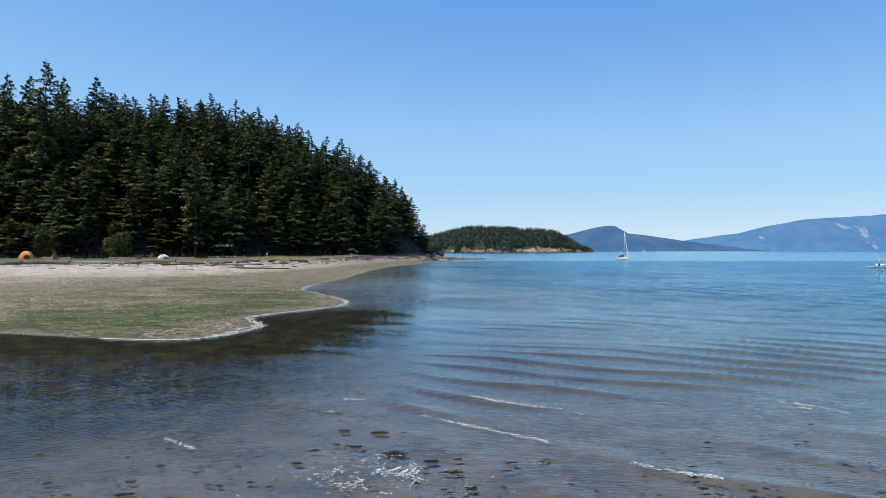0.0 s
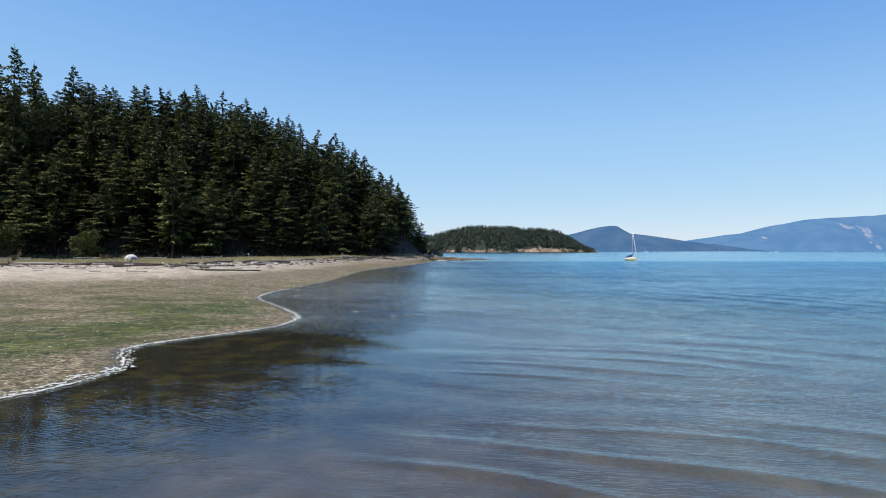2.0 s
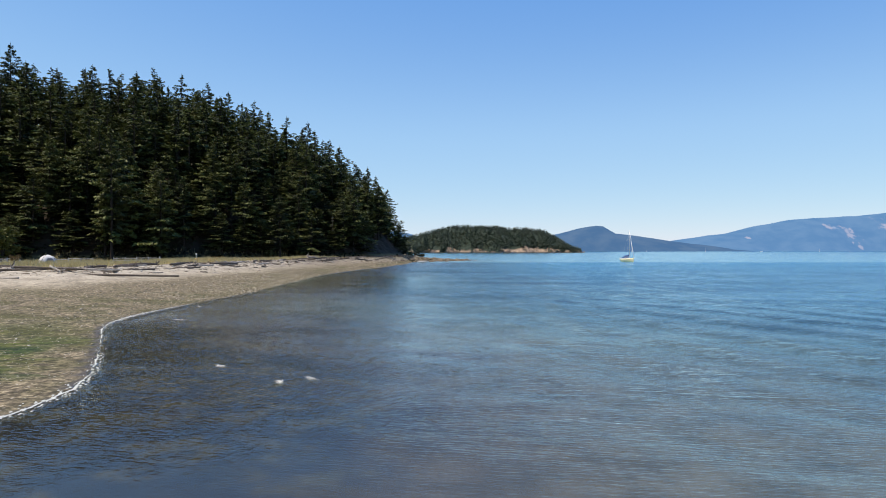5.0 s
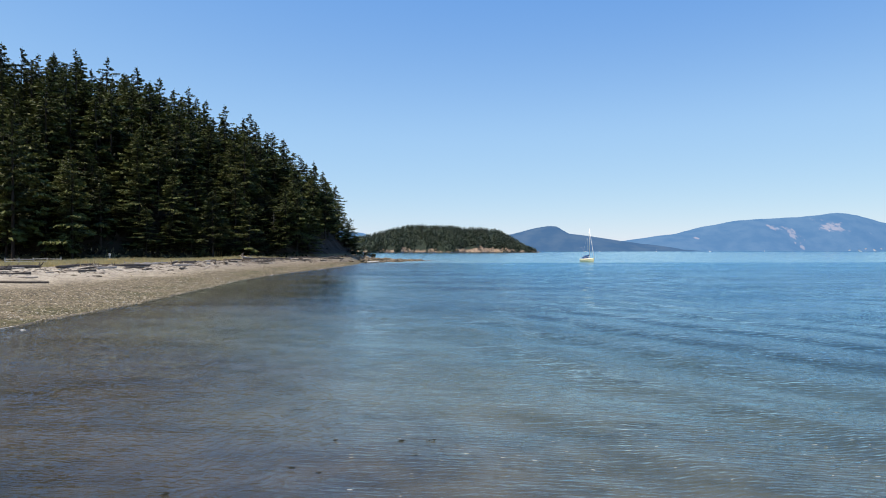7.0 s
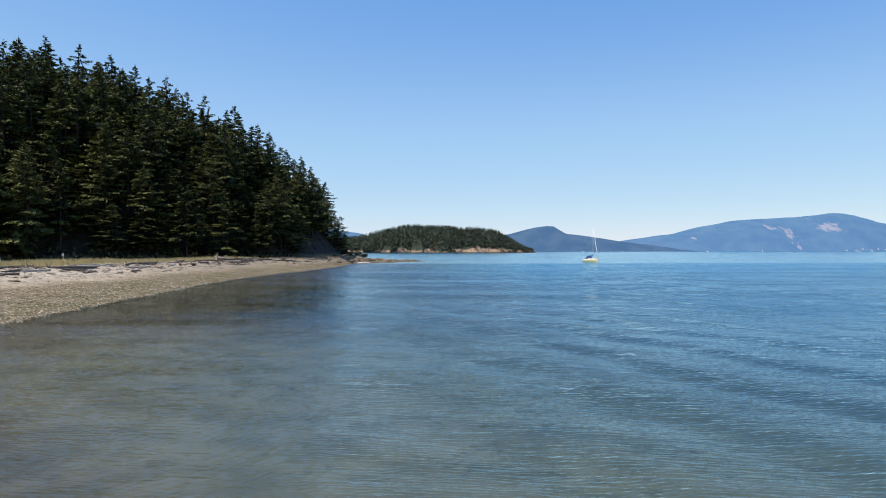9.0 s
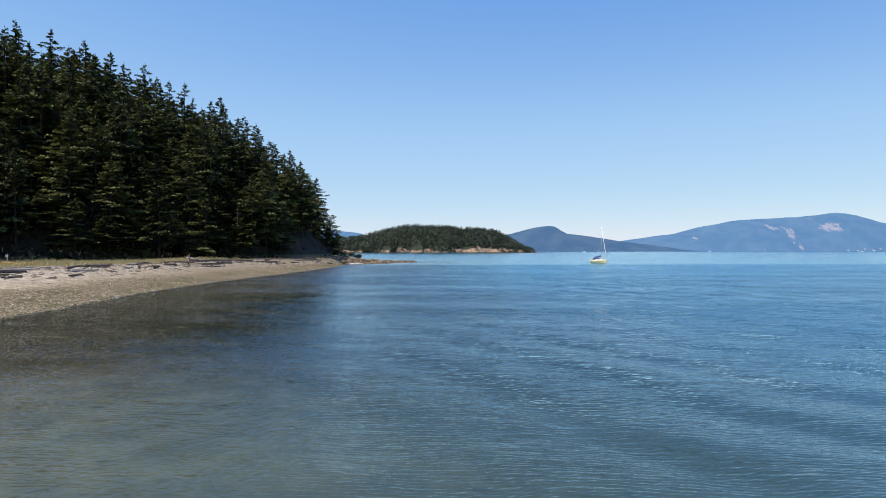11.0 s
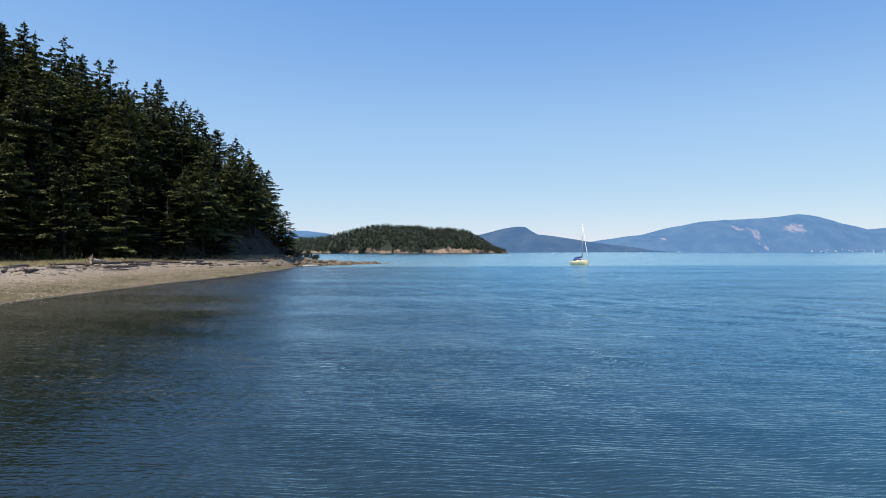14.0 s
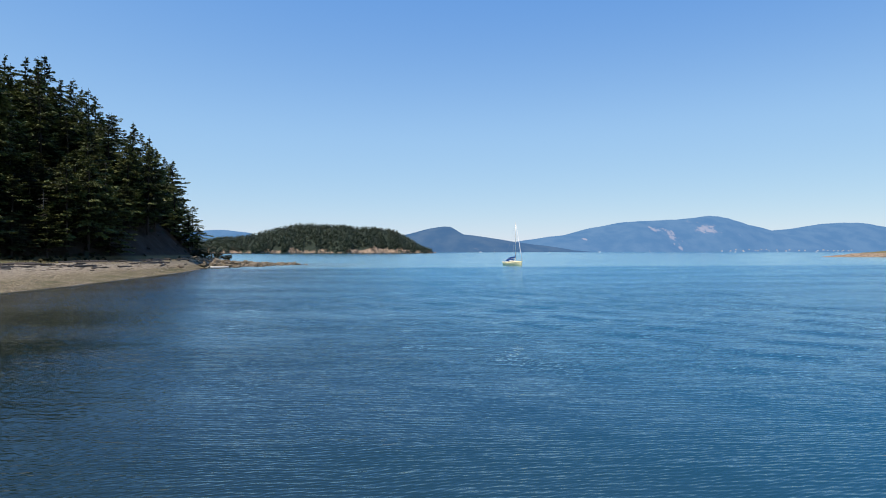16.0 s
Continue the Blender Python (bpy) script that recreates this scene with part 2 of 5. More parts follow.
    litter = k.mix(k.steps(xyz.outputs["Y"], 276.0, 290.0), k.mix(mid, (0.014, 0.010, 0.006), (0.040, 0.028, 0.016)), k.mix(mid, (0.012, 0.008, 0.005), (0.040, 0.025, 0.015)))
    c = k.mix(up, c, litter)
    r = k.math("ADD", k.math("MULTIPLY", wet, -0.45), 0.85)
    nrm = k.bump(grain, 0.6, 0.08, k.bump(mid, 0.4, 0.25))
    return k.done(c, nrm, r)


M_GROUND = ground_mat()


def water_mat():
    """Clear sea water: wind ripples of several lengths, bed seen through the shallows, teal body where it is deep,
    its colour lightened to the right and far off for the sky brightness there.
    """
    k = Mat("sea_water")
    k.t.nodes.remove(k.b)
    geo = k.t.nodes.new("ShaderNodeNewGeometry")
    xyz = k.t.nodes.new("ShaderNodeSeparateXYZ")
    k.link(geo.outputs["Position"], xyz.inputs[0])
    X, Y = xyz.outputs["X"], xyz.outputs["Y"]

    def stretched(long, short, turn):
        mp = k.t.nodes.new("ShaderNodeMapping")
        mp.vector_type = "TEXTURE"
        mp.inputs["Scale"].default_value = (long, short, 1)
        mp.inputs["Rotation"].default_value = (0, 0, radians(turn))
        k.link(geo.outputs["Position"], mp.inputs["Vector"])
        return mp.outputs["Vector"]

    def vec(op, a, b):
        n = k.node("VectorMath")
        n.operation = op
        k.link(a, n.inputs[0])
        if op == "SCALE":
            k.link(b, n.inputs["Scale"])
        else:
            k.link(b, n.inputs[1])
        return n.outputs[0]

    def train(long, short, turn, slope, share=None, detail=1.0, distort=0.5):
        """Slope of one train of ripples whose crests run along turn."""
        n = k.math("POWER", k.math("ADD", k.noise(stretched(long, short, turn), 1.0, detail, 0.5, distort), 0.5), 4.0)
        n = k.math("MULTIPLY", k.math("SUBTRACT", n, 1.08), slope / 4.0)
        if share is not None:
            n = k.math("MULTIPLY", n, share)
        way = k.node("CombineXYZ", X=-math.sin(radians(turn)), Y=math.cos(radians(turn)))
        return vec("SCALE", way.outputs[0], n)

    def chop(lam, long, turn, slope, share=None):
        """Slope of a train of short steep wavelets with narrow wavering crests."""
        w = k.t.nodes.new("ShaderNodeTexWave")
        w.wave_type, w.bands_direction, w.wave_profile = "BANDS", "Y", "SIN"
        for key, value in (("Scale", 0.3142), ("Distortion", 5.0), ("Detail", 1.0), ("Detail Scale", 1.5), ("Detail Roughness", 0.5)):
            w.inputs[key].default_value = value
        k.link(stretched(long, lam, turn), w.inputs["Vector"])
        n = k.math("MULTIPLY", k.math("SUBTRACT", k.math("POWER", w.outputs["Fac"], 2.0), 0.375), slope)
        if share is not None:
            n = k.math("MULTIPLY", n, share)
        way = k.node("CombineXYZ", X=-math.sin(radians(turn)), Y=math.cos(radians(turn)))
        return vec("SCALE", way.outputs[0], n)

    # off the flats on the near left the ripples cross the others
    left = k.math("MULTIPLY", k.steps(k.math("ADD", X, k.math("MULTIPLY", Y, -0.12)), 2.0, -9.0), k.steps(Y, 70.0, 45.0))
    right = k.math("SUBTRACT", 1.0, k.math("MULTIPLY", left, 0.8))
    open_sea = k.steps(Y, 44.0, 72.0, 0.55, 1.0)
    trains = [chop(0.18, 0.42, -8, 0.18, k.math("MULTIPLY", right, open_sea)), chop(0.13, 0.32, 12, 0.15, right), chop(0.30, 0.75, -17, 0.09, k.math("MULTIPLY", right, open_sea)),
              train(0.34, 0.07, -24, 0.34, right), train(1.0, 0.24, -6, 0.26, k.math("MULTIPLY", right, open_sea)), train(3.0, 0.5, -15, 0.22, k.math("MULTIPLY", right, open_sea)),
              train(0.14, 0.04, 4, 0.14), chop(0.17, 0.45, 24, 0.11, left), train(0.36, 0.07, 6, 0.26, left), train(13.0, 3.6, -16, 0.08),
              train(0.30, 0.065, -10, 0.52, k.math("MULTIPLY", k.steps(X, 6.0, -4.0), k.math("MULTIPLY", k.steps(Y, 48.0, 60.0), k.steps(Y, 130.0, 100.0))))]
    total = trains[0]
    for t in trains[1:]:
        total = vec("ADD", total, t)
    gust = k.steps(k.noise(stretched(34.0, 9.0, -7), 1.0, 3.0, 0.55, 0.6), 0.34, 0.66, 0.62, 1.12)
    drift = k.math("ADD", Y, k.math("MULTIPLY", k.noise(k.coords((0.25, 1, 1)), 0.03, 4.0), 40.0))
    ruffled = k.steps(drift, 312.0, 338.0, 1.0, 0.25)
    lee = k.steps(k.math("ADD", X, k.math("MULTIPLY", k.math("MAXIMUM", k.math("SUBTRACT", Y, 165.0), 0.0), 0.3)), -16.0, 16.0, 0.85, 1.0)
    shelter = k.math("SUBTRACT", 1.0, k.math("MULTIPLY", k.math("MULTIPLY", left, k.steps(Y, 27.0, 35.0)), 0.55))
    total = vec("SCALE", total, k.math("MULTIPLY", k.math("MULTIPLY", gust, ruffled), k.math("MULTIPLY", k.math("MAXIMUM", lee, k.steps(Y, 90.0, 125.0)), shelter)))
    cove = k.math("MULTIPLY", k.math("MULTIPLY", k.steps(Y, 110.0, 126.0), k.steps(Y, 200.0, 150.0)), k.steps(X, 12.0, 0.0))
    total = vec("SCALE", total, k.math("SUBTRACT", 1.0, k.math("MULTIPLY", cove, 0.4)))
    cove = k.math("SUBTRACT", 1.0, k.math("MULTIPLY", cove, 0.9))
    # the near faces of the wavelets are the steeper ones
    lean = k.node("CombineXYZ")
    k.link(k.math("MULTIPLY", k.math("MULTIPLY", k.steps(Y, 40.0, 200.0, LEAN[0], LEAN[1]), k.steps(ruffled, 0.25, 1.0, 0.40, 1.0)), k.math("MULTIPLY", k.math("MULTIPLY", gust, cove), k.math("MAXIMUM", k.steps(lee, 0.86, 1.0, 0.0, 1.0), k.steps(Y, 62.0, 85.0, 0.0, 0.7)))), lean.inputs[1])
    tilt = vec("SUBTRACT", total, lean.outputs[0])
    nrm = k.node("VectorMath")
    nrm.operation = "NORMALIZE"
    k.link(vec("ADD", geo.outputs["Normal"], tilt), nrm.inputs[0])
    nrm = nrm.outputs[0]
    gl = k.node("BsdfGlossy")
    k.link(k.steps(Y, 110.0, 260.0, 0.04, 0.08), gl.inputs["Roughness"])
    gl.inputs["Color"].default_value = (0.80, 0.95, 1, 1)
    k.link(nrm, gl.inputs["Normal"])
    fr = k.node("Fresnel", IOR=1.35)
    k.link(nrm, fr.inputs["Normal"])
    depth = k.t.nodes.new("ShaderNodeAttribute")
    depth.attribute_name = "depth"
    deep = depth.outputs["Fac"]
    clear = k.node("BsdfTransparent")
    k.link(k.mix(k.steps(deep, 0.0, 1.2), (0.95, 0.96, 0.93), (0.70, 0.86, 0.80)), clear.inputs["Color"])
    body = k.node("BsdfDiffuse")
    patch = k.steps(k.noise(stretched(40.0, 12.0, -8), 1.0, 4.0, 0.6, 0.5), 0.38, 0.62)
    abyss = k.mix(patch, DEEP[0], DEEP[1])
    # body lighter to the right and far off: mirrored sky put into its colour
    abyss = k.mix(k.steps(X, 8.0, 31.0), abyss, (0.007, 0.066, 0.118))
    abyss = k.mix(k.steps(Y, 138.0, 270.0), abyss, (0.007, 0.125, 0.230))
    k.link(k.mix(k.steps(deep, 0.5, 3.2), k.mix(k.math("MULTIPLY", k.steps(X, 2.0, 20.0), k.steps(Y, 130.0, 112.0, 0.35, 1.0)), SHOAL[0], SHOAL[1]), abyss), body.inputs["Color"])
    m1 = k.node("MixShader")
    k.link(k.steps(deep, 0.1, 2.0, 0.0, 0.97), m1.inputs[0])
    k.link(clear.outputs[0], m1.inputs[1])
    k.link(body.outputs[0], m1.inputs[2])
    m2 = k.node("MixShader")
    k.link(fr.outputs[0], m2.inputs[0])
    k.link(m1.outputs[0], m2.inputs[1])
    k.link(gl.outputs[0], m2.inputs[2])
    k.link(m2.outputs[0], k.out.inputs["Surface"])
    return k.m


LEAN = (0.03, 0.09)
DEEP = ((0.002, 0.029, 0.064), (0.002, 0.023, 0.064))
# left tone dark, right tone lightened for the brighter sky mirrored there
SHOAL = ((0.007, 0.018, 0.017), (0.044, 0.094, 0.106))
M_WATER = water_mat()


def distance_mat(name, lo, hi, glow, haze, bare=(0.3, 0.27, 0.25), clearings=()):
    """Far wooded slopes; a blue glow stands in for the haze of kilometres of sea air."""
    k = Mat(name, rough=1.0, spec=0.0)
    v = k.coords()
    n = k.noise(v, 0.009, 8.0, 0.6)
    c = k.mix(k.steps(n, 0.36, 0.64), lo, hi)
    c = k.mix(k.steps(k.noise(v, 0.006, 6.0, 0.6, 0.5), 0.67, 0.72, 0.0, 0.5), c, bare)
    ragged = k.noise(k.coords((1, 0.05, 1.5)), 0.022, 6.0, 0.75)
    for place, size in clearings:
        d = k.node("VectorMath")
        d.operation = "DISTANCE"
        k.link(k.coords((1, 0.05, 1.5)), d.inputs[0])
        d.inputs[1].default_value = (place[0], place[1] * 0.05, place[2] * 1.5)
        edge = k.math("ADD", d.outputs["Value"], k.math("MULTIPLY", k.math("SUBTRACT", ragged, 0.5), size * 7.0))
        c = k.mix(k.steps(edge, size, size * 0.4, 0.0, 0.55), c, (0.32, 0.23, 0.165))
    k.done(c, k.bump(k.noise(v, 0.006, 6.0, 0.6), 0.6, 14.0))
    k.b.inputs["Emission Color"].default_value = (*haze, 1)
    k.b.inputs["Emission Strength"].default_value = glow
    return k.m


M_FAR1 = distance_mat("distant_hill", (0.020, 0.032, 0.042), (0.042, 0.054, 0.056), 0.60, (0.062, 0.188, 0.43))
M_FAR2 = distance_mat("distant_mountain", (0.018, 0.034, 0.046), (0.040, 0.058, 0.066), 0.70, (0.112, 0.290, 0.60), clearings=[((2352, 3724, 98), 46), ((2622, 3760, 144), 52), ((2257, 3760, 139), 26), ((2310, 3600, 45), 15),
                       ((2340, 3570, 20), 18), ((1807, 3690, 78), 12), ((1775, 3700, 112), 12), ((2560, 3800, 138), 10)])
# needles paler and bluer than near ones: sea haze put into the leaf colour
M_ISLE = foliage("hazed_island_needles", (0.046, 0.080, 0.066), (0.140, 0.185, 0.120), dry=(0.20, 0.15, 0.10), translucent=0.1)


# ---------------------------------------------------------------- building helpers
def mesh_of(name, verts, faces, mats, smooth=False, index=None):
    me = bpy.data.meshes.new(name)
    verts, faces = np.asarray(verts, dtype=np.float32), np.asarray(faces, dtype=np.int32)
    me.vertices.add(len(verts))
    me.vertices.foreach_set("co", verts.ravel())
    me.loops.add(faces.size)
    me.loops.foreach_set("vertex_index", faces.ravel())
    me.polygons.add(len(faces))
    me.polygons.foreach_set("loop_start", np.arange(0, faces.size, faces.shape[1], dtype=np.int32))
    for m in (mats if isinstance(mats, (list, tuple)) else [mats]):
        me.materials.append(m)
    if index is not None:
        me.polygons.foreach_set("material_index", np.asarray(index, dtype=np.int32))
    if smooth:
        me.polygons.foreach_set("use_smooth", np.ones(len(me.polygons), dtype=bool))
    me.update()
    return me


def part(name, bm, material, parent, label="", smooth=False):
    """Links a bmesh as one mesh object under a thing or a part."""
    me = bpy.data.meshes.new(name)
    bm.to_mesh(me)
    bm.free()
    me.materials.append(material)
    if smooth:
        me.polygons.foreach_set("use_smooth", np.ones(len(me.polygons), dtype=bool))
    ob = new(name, me)
    ob.parent = parent
    return tagged(ob, label)


def thing(name, m, label, category, group=""):
    ob = new(name)
    ob.matrix_world = m
    return tagged(ob, label, category, group)


def box(bm, sx, sy, sz, m=Matrix.Identity(4), bevel=0.0):
    made = bmesh.ops.create_cube(bm, size=1.0)["verts"]
    bmesh.ops.transform(bm, matrix=m @ Matrix.Diagonal((sx, sy, sz, 1)), verts=made)
    if bevel:
        edges = list({e for v in made for e in v.link_edges})
        bmesh.ops.bevel(bm, geom=edges, offset=bevel, segments=2, affect="EDGES")
    return bm


def tube(bm, points, radii, sides=8, wobble=0.0, seed=0):
    """A tapered, closed tube along points."""
    rng = random.Random(seed)
    rings = []
    for i, p in enumerate(points):
        a = Vector(points[max(i - 1, 0)])
        b = Vector(points[min(i + 1, len(points) - 1)])
        q = (b - a).to_track_quat("Z", "Y")
        ring = []
        for s in range(sides):
            an = 2 * math.pi * s / sides
            r = radii[i] * (1 + wobble * rng.uniform(-1, 1))
            ring.append(bm.verts.new(Vector(p) + q @ Vector((r * math.cos(an), r * math.sin(an), 0))))
        rings.append(ring)
    for r0, r1 in zip(rings, rings[1:]):
        for s in range(sides):
            bm.faces.new((r0[s], r0[(s + 1) % sides], r1[(s + 1) % sides], r1[s]))
    bm.faces.new(rings[0][::-1])
    bm.faces.new(rings[-1])
    return bm


# ---------------------------------------------------------------- plan of the land
SHORE = [(300, -300), (60, -30), (30, -2), (10, 9), (1, 12.6), (-4, 13), (-12, 11), (-30, 12), (-55, 18), (-72, 28),
         (-55, 38), (-40, 41), (-26.6, 40.1), (-17.9, 37.1), (-14.2, 36.9), (-12.5, 39.3), (-11.8, 43.7), (-15.0, 49.5),
         (-12.1, 54), (-9.2, 58.5), (-9.2, 65), (-13.2, 74), (-17.8, 83.5), (-18.8, 90.5), (-18, 105), (-17.2, 118),
         (-17.7, 129), (-17.8, 150), (-18.4, 163), (-16.8, 185), (-14.6, 206), (-11.6, 222), (-8, 252), (-5, 280),
         (-4.2, 305), (-2, 328), (8, 333), (18, 351), (11, 366), (-8, 382), (-30, 425), (-80, 500), (-250, 560),
         (-900, 640), (-900, -300)]
BERM = [(-900, 132), (-100, 128), (-72, 127), (-47, 130), (-40, 154), (-35, 190), (-32, 215), (-29, 238), (-22, 262),
        (-13, 288), (-9, 310), (-6, 338), (-6, 366), (-35, 420), (-85, 490), (-255, 545), (-900, 620)]
FOOT = [(-900, 205), (-140, 212), (-100, 220), (-71, 228), (-52, 246), (-37, 262), (-24, 281), (-15, 300), (-9, 325),
        (-7, 352), (-36, 412), (-90, 480), (-260, 535), (-900, 610)]


def eased(pts, cut=0.22):
    """Corners of an open line cut off twice, as the tide rounds them."""
    for _ in range(2):
        out = [pts[0]]
        for (ax, ay), (bx, by) in zip(pts, pts[1:]):
            out += [(ax + (bx - ax) * cut, ay + (by - ay) * cut), (bx - (bx - ax) * cut, by - (by - ay) * cut)]
        pts = out + [pts[-1]]
    return pts


SHORE = SHORE[:10] + eased(SHORE[10:29]) + SHORE[29:]


def polygon_distance(poly, x, y):
    """Distance to a closed polygon's edge, positive inside."""
    p = np.array(poly, float)
    best = np.full(x.shape, 1e9)
    inside = np.zeros(x.shape, bool)
    for (ax, ay), (bx, by) in zip(p, np.roll(p, -1, axis=0)):
        dx, dy = bx - ax, by - ay
        t = np.clip(((x - ax) * dx + (y - ay) * dy) / (dx * dx + dy * dy), 0, 1)
        best = np.minimum(best, np.hypot(x - ax - t * dx, y - ay - t * dy))
        cross = ((ay > y) != (by > y))
        if by != ay:
            inside ^= cross & (x < (bx - ax) * (y - ay) / (by - ay) + ax)
    return np.where(inside, best, -best)


def waves(x, y, k, seed):
    """A cheap smooth pattern of crossing sines, about -1 to 1."""
    rng = random.Random(seed)
    s = 0.0
    for i in range(5):
        a = rng.uniform(0, math.pi)
        f = k * (1 + 0.55 * i)
        s = s + np.sin((x * math.cos(a) + y * math.sin(a)) * f + rng.uniform(0, 6.3)) / (1 + 0.6 * i)
    return s / 2.4


def land(x, y):
    """Height of the ground: sea bed, beach, berm, hill."""
    x = np.asarray(x, float)
    y = np.asarray(y, float)
    s = polygon_distance(SHORE, x, y)
    b = polygon_distance(BERM, x, y)
    n = polygon_distance(FOOT, x, y)
    up = np.clip(s, 0, None)
    f = up / (up + np.clip(-b, 0, None) + 1e-6)
    beach = 2.35 * (0.45 * f + 0.55 * f ** 1.8) + 0.02
    beach = np.where(y < 14, np.minimum(0.03 * up, 1.5), beach)
    beach = beach + 0.05 * waves(x, y, 0.35, 3) * np.clip(up / 6, 0, 1)
    top = 2.35 - 0.45 * np.clip((b - 4) / 36, 0, 1) + 0.12 * waves(x, y, 0.5, 5) * np.clip(b / 4, 0, 1)
    h = np.where(b > 0, top, beach)
    d = np.clip(-s, 0, None)
    bed = -0.025 * d - 0.00045 * d * d
    slope = np.interp(y, [30, 85, 140], [0.25, 0.58, 1.2])
    bed = np.maximum(bed * slope, -7.0) + 0.03 * waves(x, y, 0.6, 9) * np.clip(d / 3, 0, 1) - 0.07 * np.clip(d / 0.9, 0, 1)
    h = np.where(s > 0, h, bed)
    m = np.clip(n, 0, None)
    hill = HILL_H * (1 - np.exp(-m / HILL_L)) + 1.2 * waves(x, y, 0.09, 7) * np.clip(m / 12, 0, 1)
    gully = 1.5 * np.abs(waves(x, y, 0.55, 17)) * np.clip(m / 4, 0, 1) * np.clip((y - 280) / 12, 0, 1)
    return h + np.where(n > 0, hill - gully, 0)


HILL_H, HILL_L = 64.0, 58.0


def height_at(x, y):
    return float(land(np.array([x]), np.array([y]))[0])


def lines(*runs):
    """Grid lines: (start, end, step) runs joined."""
    out = []
    for a, b, st in runs:
        n = max(1, round((b - a) / st))
        out += [a + (b - a) * i / n for i in range(n)]
    return np.array(out + [runs[-1][1]])


def grid_mesh(name, gx, gy, zfun, material, smooth=True):
    xx, yy = np.meshgrid(gx, gy)
    zz = zfun(xx, yy)
    nx, ny = len(gx), len(gy)
    verts = np.stack([xx.ravel(), yy.ravel(), zz.ravel()], 1)
    i = (np.arange(ny - 1)[:, None] * nx + np.arange(nx - 1)[None, :]).ravel()
    faces = np.stack([i, i + 1, i + nx + 1, i + nx], 1)
    return mesh_of(name, verts, faces, material, smooth), verts


gx = lines((-4900, -900, 500), (-900, -300, 50), (-300, -110, 5), (-110, -50, 2), (-50, 6, 0.7), (6, 60, 3), (60, 300, 20), (300, 900, 150), (900, 4900, 500))
gy = lines((-2000, -300, 400), (-300, -20, 40), (-20, 8, 2), (8, 100, 0.8), (100, 230, 1.6), (230, 280, 3), (280, 350, 1.2), (350, 640, 9), (640, 900, 60), (900, 4900, 500))
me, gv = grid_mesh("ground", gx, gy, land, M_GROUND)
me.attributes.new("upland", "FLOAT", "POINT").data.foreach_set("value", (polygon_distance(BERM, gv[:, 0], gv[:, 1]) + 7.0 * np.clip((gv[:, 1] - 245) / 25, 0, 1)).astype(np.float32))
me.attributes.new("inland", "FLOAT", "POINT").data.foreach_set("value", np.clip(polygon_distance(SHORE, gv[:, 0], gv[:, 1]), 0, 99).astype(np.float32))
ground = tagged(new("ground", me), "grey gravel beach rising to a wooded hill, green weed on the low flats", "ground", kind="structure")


def swell(x, y):
    """Low swell running in towards the beach; over the bar the crests stand up narrow and steep."""
    bend = 0.4 * np.sin(x * 0.33 + 1.0) + 0.75 * np.sin(x * 0.13 + y * 0.09) + 0.18 * np.sin(x * 0.9 + y * 0.3) + 0.35 * np.sin(y * 0.5 - x * 0.21 + 2.0)
    head = 0.68 - 0.26 * np.clip((y - 24) / 20, 0, 1)
    u = x * head + y * np.sqrt(1 - head * head) + bend
    p = (u - 15.6) / 2.6
    d = (p + 0.5 - np.floor(p + 0.5) - 0.5) * 2.6
    crest = np.where(d < 0, np.exp(-(d / 0.13) ** 2), np.exp(-(d / 0.40) ** 2))
    lift = np.clip(0.5 + 0.95 * waves(x * 0.8, y * 1.5, 0.24, 33), 0.04, 1.3)
    steep = np.clip((58 - y) / 34, 0.0, 1) * np.clip((x + 6 - 0.25 * (y - 20)) / 5, 0.12, 1)
    roll = x * 0.925 + y * 0.38 + 0.8 * bend
    rolling = np.interp(y, [34, 60, 95, 140], [0.0, 0.075, 0.065, 0.04]) * np.clip((x - 1) / 8, 0, 1) * (np.sin(roll * 2 * math.pi / 5.3) + 0.3 * np.sin(roll * 4 * math.pi / 5.3 + 0.6)) * np.clip(0.65 + 0.6 * waves(x, y * 0.5, 0.13, 41), 0.1, 1.2)
    long = np.sin((u + 0.6 * bend) * 2 * math.pi / 5.2) + 0.35 * np.sin((u * 0.93 + x * 0.2) * 2 * math.pi / 2.9 + 1.3)
    group = 0.5 + 0.5 * waves(x, y, 0.08, 21)
    edge = np.clip((130 - np.abs(y - 110)) / 40, 0, 1) * np.clip((y - 4) / 6, 0, 1) * np.clip((62 - np.abs(x - 12)) / 20, 0, 1)
    calm = np.clip((x + 10) / 11, 0.06, 1)
    return calm * (0.165 * crest * lift * steep + rolling + 0.028 * long * group) * edge


wx = lines((-4900, -900, 1000), (-900, -60, 70), (-60, -22, 1.5), (-22, 60, 0.40), (60, 90, 1.5), (90, 900, 90), (900, 4900, 800))
wy = lines((-2000, -300, 400), (-300, 0, 50), (0, 8, 0.5), (8, 32, 0.08), (32, 46, 0.14), (46, 90, 0.3), (90, 240, 0.6), (240, 420, 6), (420, 900, 60), (900, 4900, 400))
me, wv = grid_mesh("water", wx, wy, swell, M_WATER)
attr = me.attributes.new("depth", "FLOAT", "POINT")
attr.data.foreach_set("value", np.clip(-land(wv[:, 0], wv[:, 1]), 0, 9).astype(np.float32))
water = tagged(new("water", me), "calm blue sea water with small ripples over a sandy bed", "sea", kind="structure")


